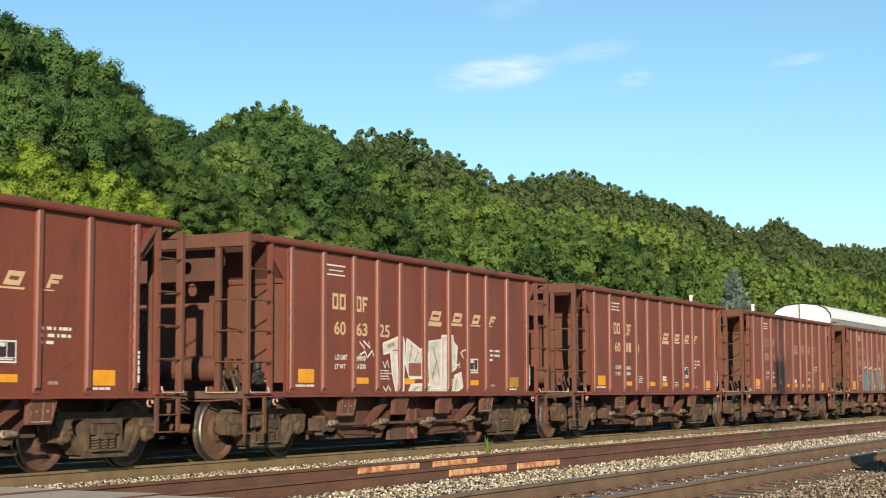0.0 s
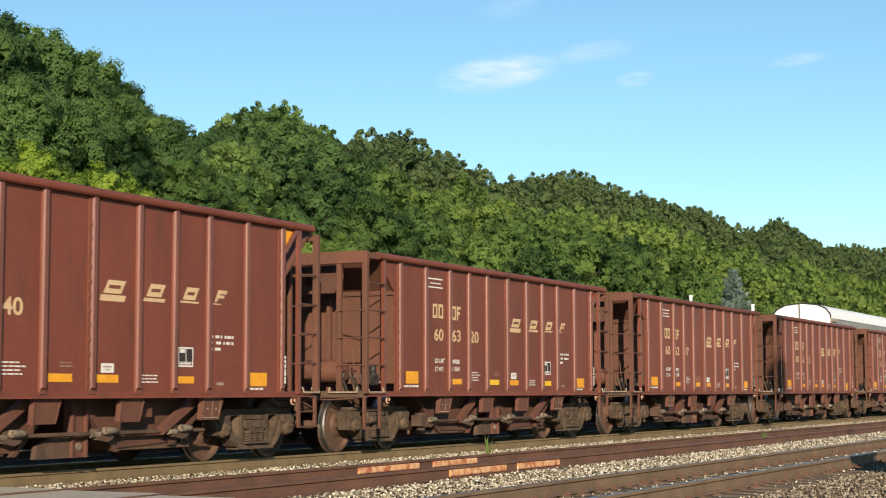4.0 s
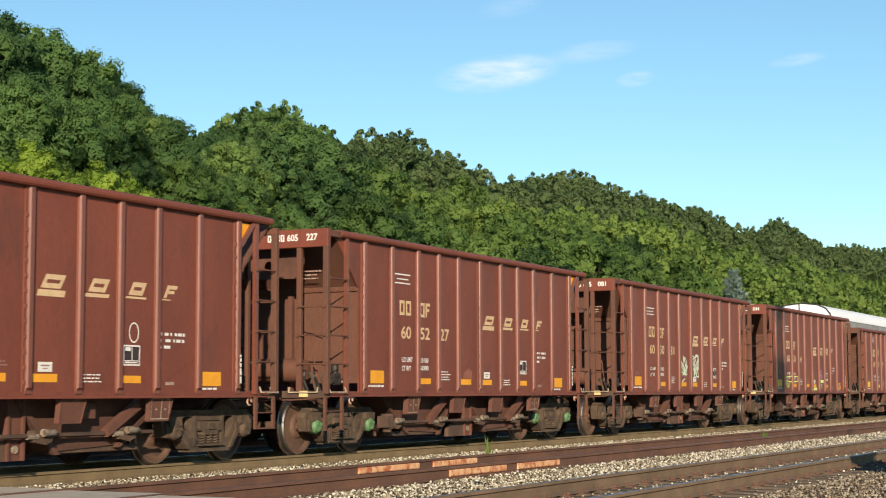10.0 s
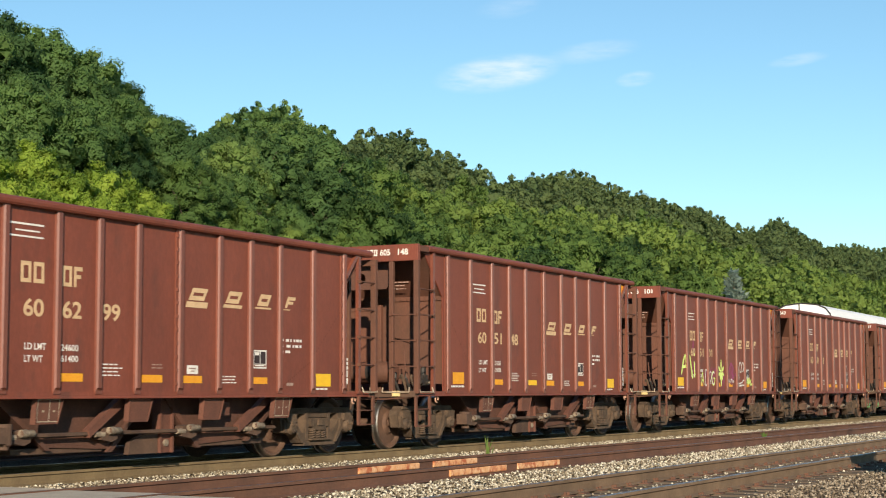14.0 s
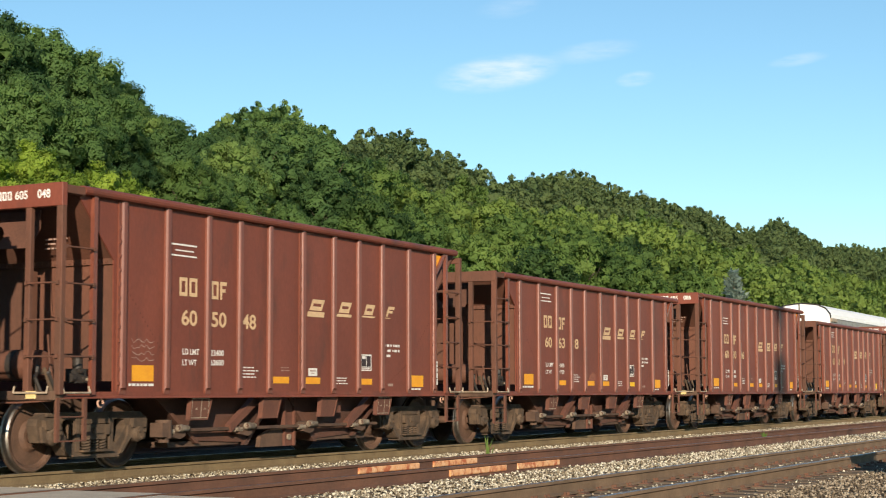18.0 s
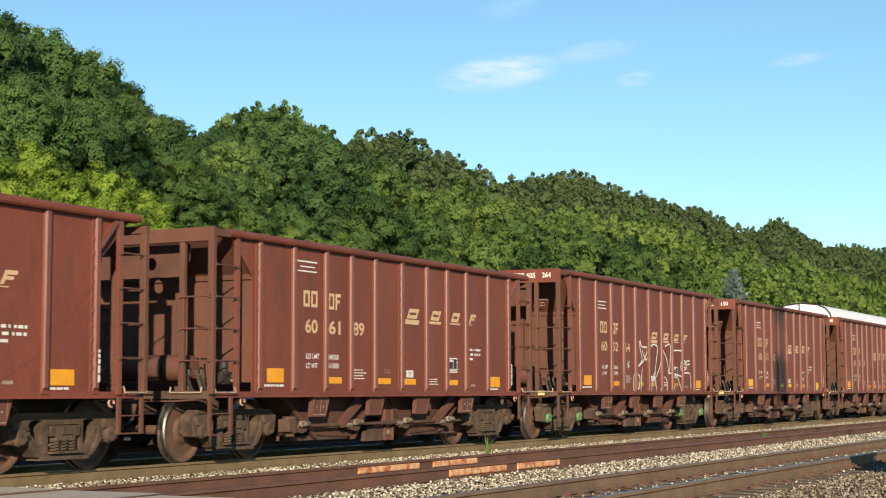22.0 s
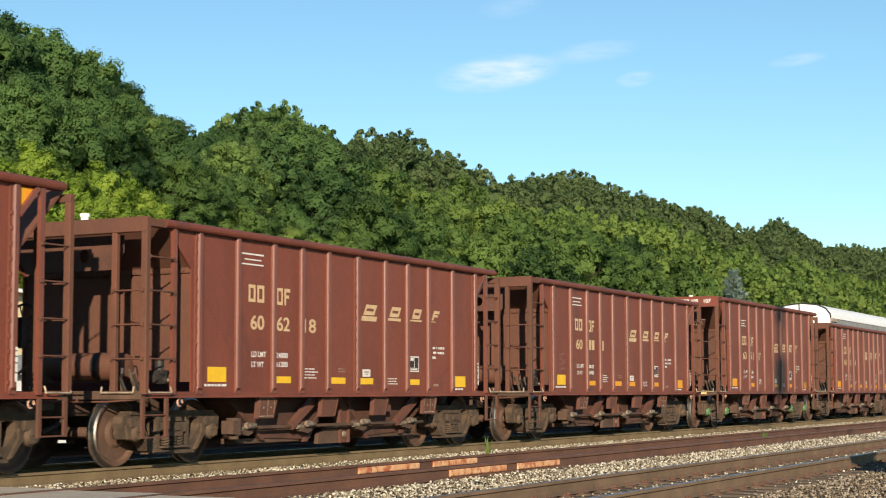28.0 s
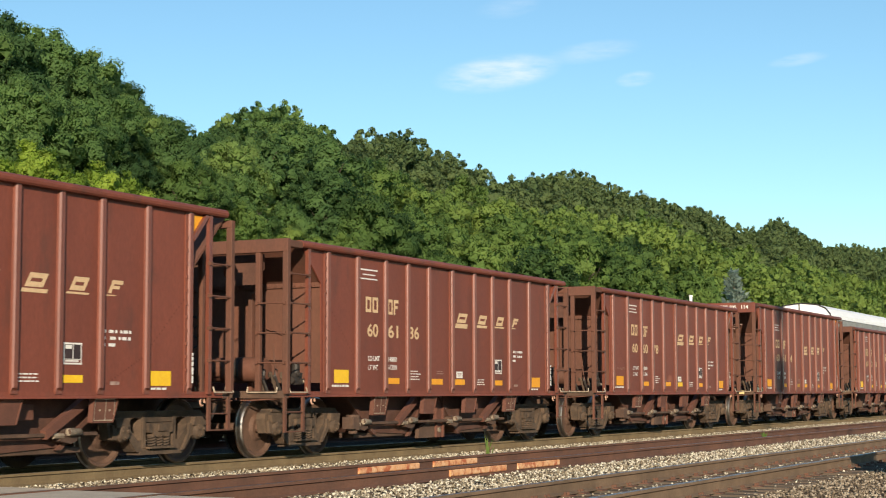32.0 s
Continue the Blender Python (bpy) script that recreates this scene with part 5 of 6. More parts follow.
# ---- beside the line ----
def stones(name, label, mat, count, x0, x1, y0, y1, z, size, seed, bias=1.6):
    """Loose crushed stones, thicker where they lie near."""
    rng = np.random.RandomState(seed)
    x = x0 + (x1 - x0) * rng.uniform(0, 1, count) ** bias
    y = rng.uniform(y0, y1, count)
    s = size * rng.uniform(0.45, 1.15, count) * (1 + 0.012 * (x - x0))
    base = np.array([(1, 0, 0), (-1, 0, 0), (0, 1, 0), (0, -1, 0), (0, 0, 1), (0, 0, -1)], float)
    v = base[None] * rng.uniform(0.55, 1.15, (count, 6, 1)) + rng.normal(scale=0.18, size=(count, 6, 3))
    a, b = rng.uniform(0, 6.28, count), rng.uniform(0, 3.14, count)
    ca, sa, cb, sb = np.cos(a), np.sin(a), np.cos(b), np.sin(b)
    r1 = np.stack([np.stack([ca, -sa, 0 * a], -1), np.stack([sa, ca, 0 * a], -1), np.stack([0 * a, 0 * a, 1 + 0 * a], -1)], 1)
    r2 = np.stack([np.stack([1 + 0 * a, 0 * a, 0 * a], -1), np.stack([0 * a, cb, -sb], -1), np.stack([0 * a, sb, cb], -1)], 1)
    v = np.einsum("nij,nvj->nvi", r1 @ r2, v) * s[:, None, None] * np.array([1, 1, 0.8])
    v += np.stack([x, y, np.full(count, z) + rng.uniform(-0.5, 0.7, count) * size], -1)[:, None, :]
    tri = np.array([(0, 2, 4), (2, 1, 4), (1, 3, 4), (3, 0, 4), (2, 0, 5), (1, 2, 5), (3, 1, 5), (0, 3, 5)])
    f = (np.arange(count)[:, None, None] * 6 + tri[None]).reshape(-1)
    me = bpy.data.meshes.new(name)
    me.vertices.add(count * 6)
    me.vertices.foreach_set("co", v.astype(np.float32).ravel())
    me.loops.add(len(f))
    me.loops.foreach_set("vertex_index", f.astype(np.int32))
    me.polygons.add(len(f) // 3)
    me.polygons.foreach_set("loop_start", np.arange(0, len(f), 3, dtype=np.int32))
    me.update(calc_edges=True)
    me.materials.append(mat)
    tagged(new(name, me), label, "ballast", kind="stuff")


def stone_material(name, dark, mid, pale):
    m = bpy.data.materials.new(name)
    m.use_nodes = True
    nt = m.node_tree
    b = nt.nodes["Principled BSDF"]
    b.inputs["Roughness"].default_value = 0.9
    b.inputs["Specular IOR Level"].default_value = 0.2
    geo = nt.nodes.new("ShaderNodeNewGeometry")
    ramp = nt.nodes.new("ShaderNodeValToRGB")
    el = ramp.color_ramp.elements
    el[0].color, el[1].color = (*dark, 1), (*pale, 1)
    el.new(0.45).color = (*mid, 1)
    nz = node(nt, "ShaderNodeTexNoise", Scale=30.0, Detail=3.0)
    nt.links.new(geo.outputs["Position"], nz.inputs["Vector"])
    add = nt.nodes.new("ShaderNodeMath")
    add.operation = "MULTIPLY_ADD"
    add.inputs[1].default_value, add.inputs[2].default_value = 0.4, -0.2
    nt.links.new(nz.outputs["Fac"], add.inputs[0])
    sm = nt.nodes.new("ShaderNodeMath")
    nt.links.new(add.outputs[0], sm.inputs[0])
    nt.links.new(geo.outputs["Random Per Island"], sm.inputs[1])
    nt.links.new(sm.outputs[0], ramp.inputs["Fac"])
    nt.links.new(ramp.outputs[0], b.inputs["Base Color"])
    return m


M_STONE = stone_material("crushed_limestone", (0.10, 0.08, 0.055), (0.32, 0.265, 0.18), (0.72, 0.66, 0.52))
M_GRAVEL = stone_material("brown_gravel", (0.085, 0.062, 0.042), (0.20, 0.155, 0.105), (0.44, 0.36, 0.26))
stones("ballast_stones", "pale crushed stones between the rails and the train", M_STONE, 30000, 11, 80, -3.42, -0.86, -0.175, 0.026, 1)
stones("ballast_stones", "pale crushed stones between the two empty tracks", M_STONE, 19000, 10, 70, -6.95, -5.14, -0.175, 0.027, 2)
stones("ballast_stones", "grey and brown gravel beside the front track", M_GRAVEL, 30000, 15, 46, -14.2, -9.95, -0.17, 0.025, 3, 1.2)
stones("ballast_stones", "small stones between the rails of the front track", M_STONE, 2200, 13, 50, -9.0, -8.0, -0.185, 0.022, 4)
stones("ballast_stones", "scattered pale stones and debris along the front track", M_STONE, 1500, 14, 48, -10.0, -9.4, -0.20, 0.020, 5)


def build_ties():
    bm = bmesh.new()
    box(bm, -0.115, 0.115, -1.28, 1.28, -0.36, -0.172)
    bmesh.ops.bevel(bm, geom=bm.edges[:], offset=0.012, segments=1, affect="EDGES")
    tie = mesh_of("tie", bm, M_TIE)
    bm = bmesh.new()
    box(bm, -0.09, 0.09, -0.17, 0.17, -0.172, -0.158)
    for x, y in ((-0.05, -0.09), (0.05, 0.09), (0.05, -0.09), (-0.05, 0.09)):
        box(bm, x - 0.012, x + 0.012, y - 0.014, y + 0.014, -0.16, -0.125)
    plate = mesh_of("tie_plate", bm, M_RAILRUST)
    rng = random.Random(5)
    for tr, c, x0, n in ((track_front, TRACKS["front"], 9.0, 90), (track_middle, TRACKS["middle"], 14.4, 80), (track_main, TRACKS["main"], 12.0, 100)):
        for i in range(n):
            x = x0 + i * 0.535
            t = part("tie", tie, None, tr, at=pose(x + rng.uniform(-0.03, 0.03), c + rng.uniform(-0.04, 0.04), rng.uniform(-0.012, 0.004), 0, 0, rng.uniform(-1.2, 1.2)))
            if tr is track_front and i < 60:
                for s in (-1, 1):
                    part("tie_plate", plate, None, t, at=shift(0, s * 0.7525, 0))


build_ties()


def build_joint_bars():
    """Bare, bright rust along the webs of the middle rails."""
    for y, spans in ((TRACKS["middle"] + 0.7525, ((20.15, 22.0), (22.5, 24.05))), (TRACKS["middle"] - 0.7525, ((20.1, 21.95), (22.4, 24.0)))):
        for a, b in spans:
            bm = bmesh.new()
            prism(bm, [(y - 0.036, -0.045), (y - 0.044, -0.055), (y - 0.044, -0.120), (y - 0.034, -0.135), (y - 0.012, -0.135), (y - 0.012, -0.045)], a, b, axis="x")
            part("bare_rail_patch", bm, M_ORANGE, track_middle, "bright orange bare rust on the rail web")


build_joint_bars()


def build_crossing():
    cr = thing("level_crossing", "pale concrete level crossing panels between the rails", "crossing", kind="structure")
    mid, main, front = TRACKS["middle"], TRACKS["main"], TRACKS["front"]
    bands = [(main - 2.1, main - 0.80), (mid + 0.80, main - 2.13), (mid - 0.66, mid + 0.66), (mid - 1.75, mid - 0.80), (main - 0.66, main + 0.66), (front + 0.80, mid - 1.78), (front - 0.66, front + 0.66)]
    ends = [13.95, 13.9, 13.72, 13.45, 13.6, 12.2, 11.0]
    for (y0, y1), x1 in zip(bands, ends):
        for i in range(4):
            bm = bmesh.new()
            a, b = x1 - 2.44 * (i + 1) + 0.01, x1 - 2.44 * i - 0.01
            box(bm, a, b, y0, y1, -0.22, -0.008)
            bmesh.ops.bevel(bm, geom=bm.edges[:], offset=0.015, segments=1, affect="EDGES")
            part("panel", bm, M_CONCRETE, cr)


build_crossing()


def build_weed(x, y, z, h, n, seed):
    rng = random.Random(seed)
    bm = bmesh.new()
    for i in range(n):
        a, l = rng.uniform(0, 6.28), h * rng.uniform(0.5, 1.0)
        lean = rng.uniform(0.1, 0.6) * l
        p = Vector((rng.uniform(-0.05, 0.05), rng.uniform(-0.05, 0.05), 0))
        q = p + Vector((lean * math.cos(a) * 0.5, lean * math.sin(a) * 0.5, l * 0.6))
        r = p + Vector((lean * math.cos(a), lean * math.sin(a), l))
        side = Vector((-math.sin(a), math.cos(a), 0)) * rng.uniform(0.012, 0.03)
        vs = [bm.verts.new(c) for c in (p - side * 0.4, p + side * 0.4, q + side, r, q - side)]
        bm.faces.new(vs)
    weed = thing("weed", "small green weed growing in the ballast", "weed", pose(x, y, z))
    part("leaves", bm, M_LEAF, weed)


def build_autorack():
    """The parked white-roofed car carrier on the siding behind the train."""
    c, x0, x1 = TRACKS["back"], 82.0, 109.0
    car = thing("autorack", "parked car carrier with a white rounded roof and grey side panels", "freight car", shift(x0, c, 0))
    L = x1 - x0
    roof = [(-1.52, 4.80), (-1.50, 5.0), (-1.28, 5.30), (-0.85, 5.50), (0, 5.60), (0.85, 5.50), (1.28, 5.30), (1.50, 5.0), (1.52, 4.80)]
    bm = bmesh.new()
    prism(bm, roof, 0.12, L, axis="x")
    part("roof", bm, M_WHITE_PAINT, car, "white rounded roof")
    bm = bmesh.new()
    prism(bm, [(a * 0.97, b - 0.04) for a, b in roof] + [(1.45, 1.2), (-1.45, 1.2)], 0.0, 0.12, axis="x")
    part("end_door", bm, M_WHITE_PAINT, car, "white end door")
    bm = bmesh.new()
    for (a, b), (d, e) in zip(roof, roof[1:]):
        tube(bm, (-0.02, a, b), (-0.02, d, e), 0.035, 6)
    tube(bm, (-0.03, 0.1, 5.58), (-0.03, 0.1, 1.3), 0.03, 6)
    part("door_seal", bm, M_DARK, car)
    for s in (-1, 1):
        for i in range(11):
            a = 0.15 + i * (L - 0.3) / 11
            bm = bmesh.new()
            box(bm, a, a + (L - 0.3) / 11 - 0.08, s * 1.47 - 0.02, s * 1.47 + 0.02, 1.3, 4.78)
            part("side_panel", bm, M_GREY_PANEL, car)
        boxed("corner_bracket", 0.1, 1.3, s * 1.50 - 0.06, s * 1.50 + 0.06, 4.62, 4.80, M_PALE, car, "tan corner bracket")
    boxed("underframe", 0.0, L, -1.45, 1.45, 0.95, 1.3, M_GREY_PANEL, car)
    for i, x in enumerate((2.8, L - 2.8)):
        bm = bmesh.new()
        box(bm, -0.2, 0.2, -1.1, 1.1, 0.35, 0.95)
        for dx in (-0.889, 0.889):
            box(bm, dx - 0.15, dx + 0.15, -1.12, 1.12, 0.5, 0.7)
        tk = part("truck", bm, M_TRUCK, car, at=shift(x, 0, 0))
        for dx in (-0.889, 0.889):
            part("wheelset", MESH["wheelset"], None, tk, at=shift(dx, 0, WHEEL_R))


M_WHITE_PAINT = material("white_paint", (0.86, 0.86, 0.84), 0.5, second=(0.80, 0.80, 0.78), scale=0.8, bump=0.03)
M_GREY_PANEL = material("grey_louvre_steel", (0.30, 0.30, 0.28), 0.6, second=(0.20, 0.20, 0.19), scale=2, bump=0.05)
M_CREAM_WALL = material("cream_siding", (0.80, 0.64, 0.36), 0.8, second=(0.72, 0.57, 0.32), scale=2, bump=0.05)
M_GREY_ROOF = material("grey_roofing", (0.35, 0.35, 0.34), 0.85, second=(0.25, 0.25, 0.24), scale=3, bump=0.2)
build_autorack()


def build_shed():
    """A low cream building glimpsed through the gaps between the cars."""
    shed = thing("trackside_building", "low cream building with a grey roof behind the train", "building", shift(31.0, 14.0, -0.42))
    boxed("wall", -9, 7.0, 0, 6, 0, 4.10, M_CREAM_WALL, shed)
    boxed("gutter", -9.3, 7.3, -0.38, -0.3, 4.10, 4.20, M_WHITE_PAINT, shed)
    bm = bmesh.new()
    prism(bm, [(-0.3, 4.10), (6.3, 4.10), (6.3, 4.20), (3.0, 4.42), (-0.3, 4.20)], -9.4, 7.4, axis="x")
    part("roof", bm, M_GREY_ROOF, shed)
    boxed("base_course", -9.03, 7.03, -0.03, 0.0, 0.0, 0.45, M_CONCRETE, shed)


build_shed()


def build_hut():
    """A small white hut in front of the cream building."""
    hut = thing("trackside_hut", "small white trackside hut with a grey sloping roof", "hut", shift(27.6, 11.0, -0.42))
    boxed("wall", 0.0, 4.2, 0.0, 2.4, 0.0, 1.95, M_WHITE_PAINT, hut)
    bm = bmesh.new()
    prism(bm, [(-0.25, 1.90), (2.65, 1.90), (2.65, 2.0), (1.2, 2.42), (-0.25, 2.0)], -0.2, 4.4, axis="x")
    part("roof", bm, M_GREY_ROOF, hut)


build_hut()


def build_pole(x, y, top, r, label, category="pole"):
    pole = thing("pole", label, category, shift(x, y, -0.42))
    bm = bmesh.new()
    tube(bm, (0, 0, 0), (0, 0, top + 0.42), r, 10)
    part("shaft", bm, M_WHITE_PAINT, pole)
    bm = bmesh.new()
    tube(bm, (0, 0, top + 0.42), (0, 0, top + 0.50), r * 1.25, 10)
    part("cap", bm, M_WHITE_PAINT, pole)


build_pole(76.7, 10.0, 5.78, 0.08, "slim white post standing behind the train")
build_pole(87.7, 10.0, 5.85, 0.09, "slim white post standing beside the spruce")
build_pole(30.3, 10.0, 5.3, 0.10, "white pipe post standing behind the train")


def build_shadow_mast():
    """A tall two-headed mast, unseen beyond the front track, added for its soft shade on the passing cars."""
    sg = thing("signal_mast", "unseen tall dark mast with two heads, added for its shadow", "signal", shift(9.25, -26.3, -0.42))
    bm = bmesh.new()
    tube(bm, (0, 0, 0), (0, 0, 18.2), 0.10, 10)
    part("mast", bm, M_DARK, sg)
    for z, w in ((15.7, 0.62), (17.8, 0.40)):
        bm = bmesh.new()
        prism(bm, [(-w * 0.8, -w), (w * 0.8, -w), (w, -w * 0.6), (w, w * 0.6), (w * 0.8, w), (-w * 0.8, w), (-w, w * 0.6), (-w, -w * 0.6)], -0.05, 0.05)
        for i in range(2):
            tube(bm, (0, -0.25, (i - 0.5) * w), (0, 0.1, (i - 0.5) * w), w * 0.3, 10)
        part("signal_head", bm, M_DARK, sg, at=shift(0, 0, z))


build_shadow_mast()


def build_spruce():
    sp = thing("blue_spruce", "blue-grey spruce tree standing behind the train", "tree", shift(117.5, 20.0, -0.42))
    bm = bmesh.new()
    tube(bm, (0, 0, 0), (0, 0, 9.8), 0.18, 8, 0.03)
    part("trunk", bm, M_BARK, sp)
    rng = np.random.RandomState(8)
    quads = []
    for i in range(210):
        u = rng.uniform(0, 1) ** 0.8
        z = 1.2 + 9.2 * u
        a = rng.uniform(0, 6.28)
        reach = 2.9 * (1 - u) ** 0.85 + 0.12
        reach *= rng.uniform(0.75, 1.1)
        d = np.array([math.cos(a), math.sin(a), 0.22 + 0.5 * u])
        side = np.array([-math.sin(a), math.cos(a), 0])
        for j in range(10):
            f = 0.25 + 0.8 * j / 10
            c = np.array([0, 0, z]) + d * reach * f + rng.normal(scale=0.06, size=3)
            w = 0.30 * (1.1 - f * 0.7)
            t = side + rng.normal(scale=0.35, size=3)
            t /= np.linalg.norm(t)
            b = d + rng.normal(scale=0.35, size=3)
            b /= np.linalg.norm(b)
            quads.append([c - t * w, c - b * 0.2, c + t * w, c + b * 0.34])
    part("needles", mesh_from_leaves("needles", np.array(quads), M_SPRUCE), None, sp)


# ---- the woods ----


def unit(a):
    return a / (np.linalg.norm(a, axis=-1)[..., None] + 1e-9)


def round_faces():
    """The twenty faces of a round clump core, as corner directions."""
    g = (1 + 5 ** 0.5) / 2
    v = unit(np.array([p for i in (-1, 1) for j in (-g, g) for p in ((0, i, j), (i, j, 0), (j, 0, i))], dtype=float))
    near = np.linalg.norm(v[:, None] - v[None], axis=-1) < 1.2
    return v[np.array([(i, j, k) for i, j, k in itertools.combinations(range(12), 3) if near[i, j] and near[j, k] and near[i, k]])]


def crown_arrays(rng, height, width, leaves, size, clumps, lobes_least=15):
    """A domed crown of lobes, each lobe of round leafy clumps, with loose leaves over them.

    Gives soft normals (one for each corner), corners, and a tone for each face, with shade painted in low down and
    inside."""
    lobes = [(0, 0, height * 0.86, width * 0.17), (0, 0, height * 0.62, width * 0.27), (0, 0, height * 0.40, width * 0.25)]
    n = rng.randint(lobes_least, lobes_least + 5)
    for i in range(n):
        a, u = i * 2.4 + rng.uniform(-0.5, 0.5), (i + rng.uniform(0, 1)) / n
        z = height * (0.20 + 0.62 * u)
        r = width * 0.5 * (0.78 * math.sin(math.pi * (0.34 + 0.50 * u))) * rng.uniform(0.78, 1.08)
        lobes.append((r * math.cos(a), r * math.sin(a), z, width * rng.uniform(0.115, 0.185)))
    lob = np.array(lobes)
    # random tone, plus a fall towards the lower lobes that paints their shade
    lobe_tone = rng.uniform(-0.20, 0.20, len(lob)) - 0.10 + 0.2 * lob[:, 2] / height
    of = np.repeat(np.arange(len(lob)), clumps)
    out = unit(rng.normal(size=(len(of), 3)) + np.array([0, 0, 0.35]))
    cr = lob[of, 3] * rng.uniform(0.24, 0.50, len(of))
    cc = lob[of, :3] + out * (lob[of, 3] * rng.uniform(0.56, 0.80, len(of)))[:, None] * np.array([1, 1, 0.88])
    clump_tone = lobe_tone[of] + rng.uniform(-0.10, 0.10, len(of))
    whole = unit(cc * np.array([1, 1, 0.0]) / width + np.array([0, 0, 1]) * (cc[:, 2:] / height - 0.45))
    # a bumpy round core inside each clump, and one inside each lobe darkened to paint inner shade
    ball_c = np.concatenate([cc, lob[:, :3]])
    ball_r = np.concatenate([cr * 0.74, lob[:, 3] * 0.44])
    ball_out = np.concatenate([out * 0.50 + whole * 0.60, np.zeros((len(lob), 3))])
    turn = np.linalg.qr(rng.normal(size=(len(ball_c), 3, 3)))[0]
    faces = round_faces()
    d = np.einsum("fvk,nkj->nfvj", faces, turn)
    ripple = 0.84 + 0.26 * np.sin(5.3 * faces[..., :1] + 4.1 * faces[..., 1:2]) * np.sin(6.1 * faces[..., 2:] + 1.0)
    ball = ball_c[:, None, None] + d * ripple[None] * ball_r[:, None, None, None] * np.array([1, 1, 0.88])
    core_n = unit(d * 0.55 + ball_out[:, None, None])
    ball += (rng.normal(scale=0.24, size=ball.shape) + d.mean(axis=2, keepdims=True) * rng.uniform(-0.25, 0.3, (len(d), len(faces), 1, 1))) * ball_r[:, None, None, None]
    core_shade = np.repeat(np.concatenate([clump_tone - 0.06, lobe_tone - 0.30]), len(faces))
    # loose leaves
    w = cr ** 2
    pick = rng.choice(len(cc), leaves, p=w / w.sum())
    d = unit(rng.normal(size=(leaves, 3)) + out[pick] * 0.9)
    c = cc[pick] + d * cr[pick][:, None] * rng.uniform(0.72, 1.32, (leaves, 1)) * np.array([1, 1, 0.88])
    nrm = unit(d + rng.normal(scale=0.26, size=(leaves, 3)))
    t = unit(np.cross(nrm, rng.normal(size=(leaves, 3))))
    b = np.cross(nrm, t)
    s = size * rng.uniform(0.6, 1.3, (leaves, 1))
    q = rng.uniform(0.7, 1.2, (leaves, 3, 1))
    soft = unit(d * 0.55 + out[pick] * 0.50 + whole[pick] * 0.60 + nrm * 0.10)
    face = np.stack([c + t * s * q[:, 0], c - t * s * 0.55 * q[:, 1] + b * s * 0.8, c - t * s * 0.5 - b * s * 0.8 * q[:, 2]], axis=1)
    normals = np.concatenate([core_n.reshape(-1, 3, 3), np.repeat(soft[:, None], 3, axis=1)])
    corners = np.concatenate([ball.reshape(-1, 3, 3), face])
    facing = np.einsum("nk,nk->n", np.cross(corners[:, 1] - corners[:, 0], corners[:, 2] - corners[:, 0]), normals.sum(axis=1))
    corners[facing < 0] = corners[facing < 0][:, ::-1]
    normals[facing < 0] = normals[facing < 0][:, ::-1]
    return normals, corners, np.concatenate([core_shade, clump_tone[pick]])


def mesh_from_leaves(name, leaves, mat, soft=None, tone=None):
    """A mesh of separate small faces, with soft normals and a tone for each."""
    n, k = leaves.shape[:2]
    me = bpy.data.meshes.new(name)
    me.vertices.add(n * k)
    me.vertices.foreach_set("co", leaves.reshape(-1).astype(np.float32))
    me.loops.add(n * k)
    me.loops.foreach_set("vertex_index", np.arange(n * k, dtype=np.int32))
    me.polygons.add(n)
    me.polygons.foreach_set("loop_start", np.arange(0, n * k, k, dtype=np.int32))
    me.update(calc_edges=True)
    me.materials.append(mat)
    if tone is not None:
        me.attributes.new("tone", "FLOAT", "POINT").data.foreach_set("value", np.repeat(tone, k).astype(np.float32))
    if soft is not None:
        me.polygons.foreach_set("use_smooth", np.ones(n, dtype=bool))
        me.normals_split_custom_set_from_vertices(soft.reshape(-1, 3).astype(np.float32))
    return me


def trunk_mesh(rng, height):
    bm = bmesh.new()
    tube(bm, (0, 0, -1.0), (0.2, 0.1, height * 0.55), 0.32, 7, 0.16)
    for i in range(5):
        a, z = rng.uniform(0, 2 * math.pi), height * rng.uniform(0.25, 0.5)
        tube(bm, (0.1, 0.05, z), (height * 0.22 * math.cos(a), height * 0.22 * math.sin(a), z + height * 0.25), 0.12, 5, 0.04)
    return mesh_of("trunk", bm, M_BARK)


def bearing(x, y):
    """The direction of a spot as seen from the crossing, as a slope across the view."""
    return math.tan(radians(27.028) - math.atan2(y + 15.2, x))


# large dark trees on the spur and a tall group on the crest of the bluff, and light ones at its foot: x, y, height of the top
SPUR = ((150.6, 130, 50.0), (155.1, 128, 50.6), (162.1, 130, 51.4), (164.3, 127, 49.9), (173.8, 130, 49.7), (178.8, 130, 48.1), (175.9, 126, 44.9), (149.1, 120, 41.0), (156.4, 119, 40.1), (163.1, 118, 37.0), (169.7, 120, 36.7), (143.4, 120, 37.9), (179.6, 126, 42.3), (408.0, 214, 77.6), (427.2, 216, 82.3), (426.9, 221, 81.6))
LIGHT_TREES = ((132.6, 108, 28.9), (138.6, 109, 31.0), (141.2, 107, 29.8), (143.3, 105, 26.9), (150.4, 108, 29.9), (153.5, 107, 29.2), (155.4, 105, 26.8), (128.8, 102, 24.7), (133.0, 101, 23.9), (139.6, 101, 23.1), (146.1, 101, 23.8), (151.0, 101, 24.1), (153.0, 100, 23.4))


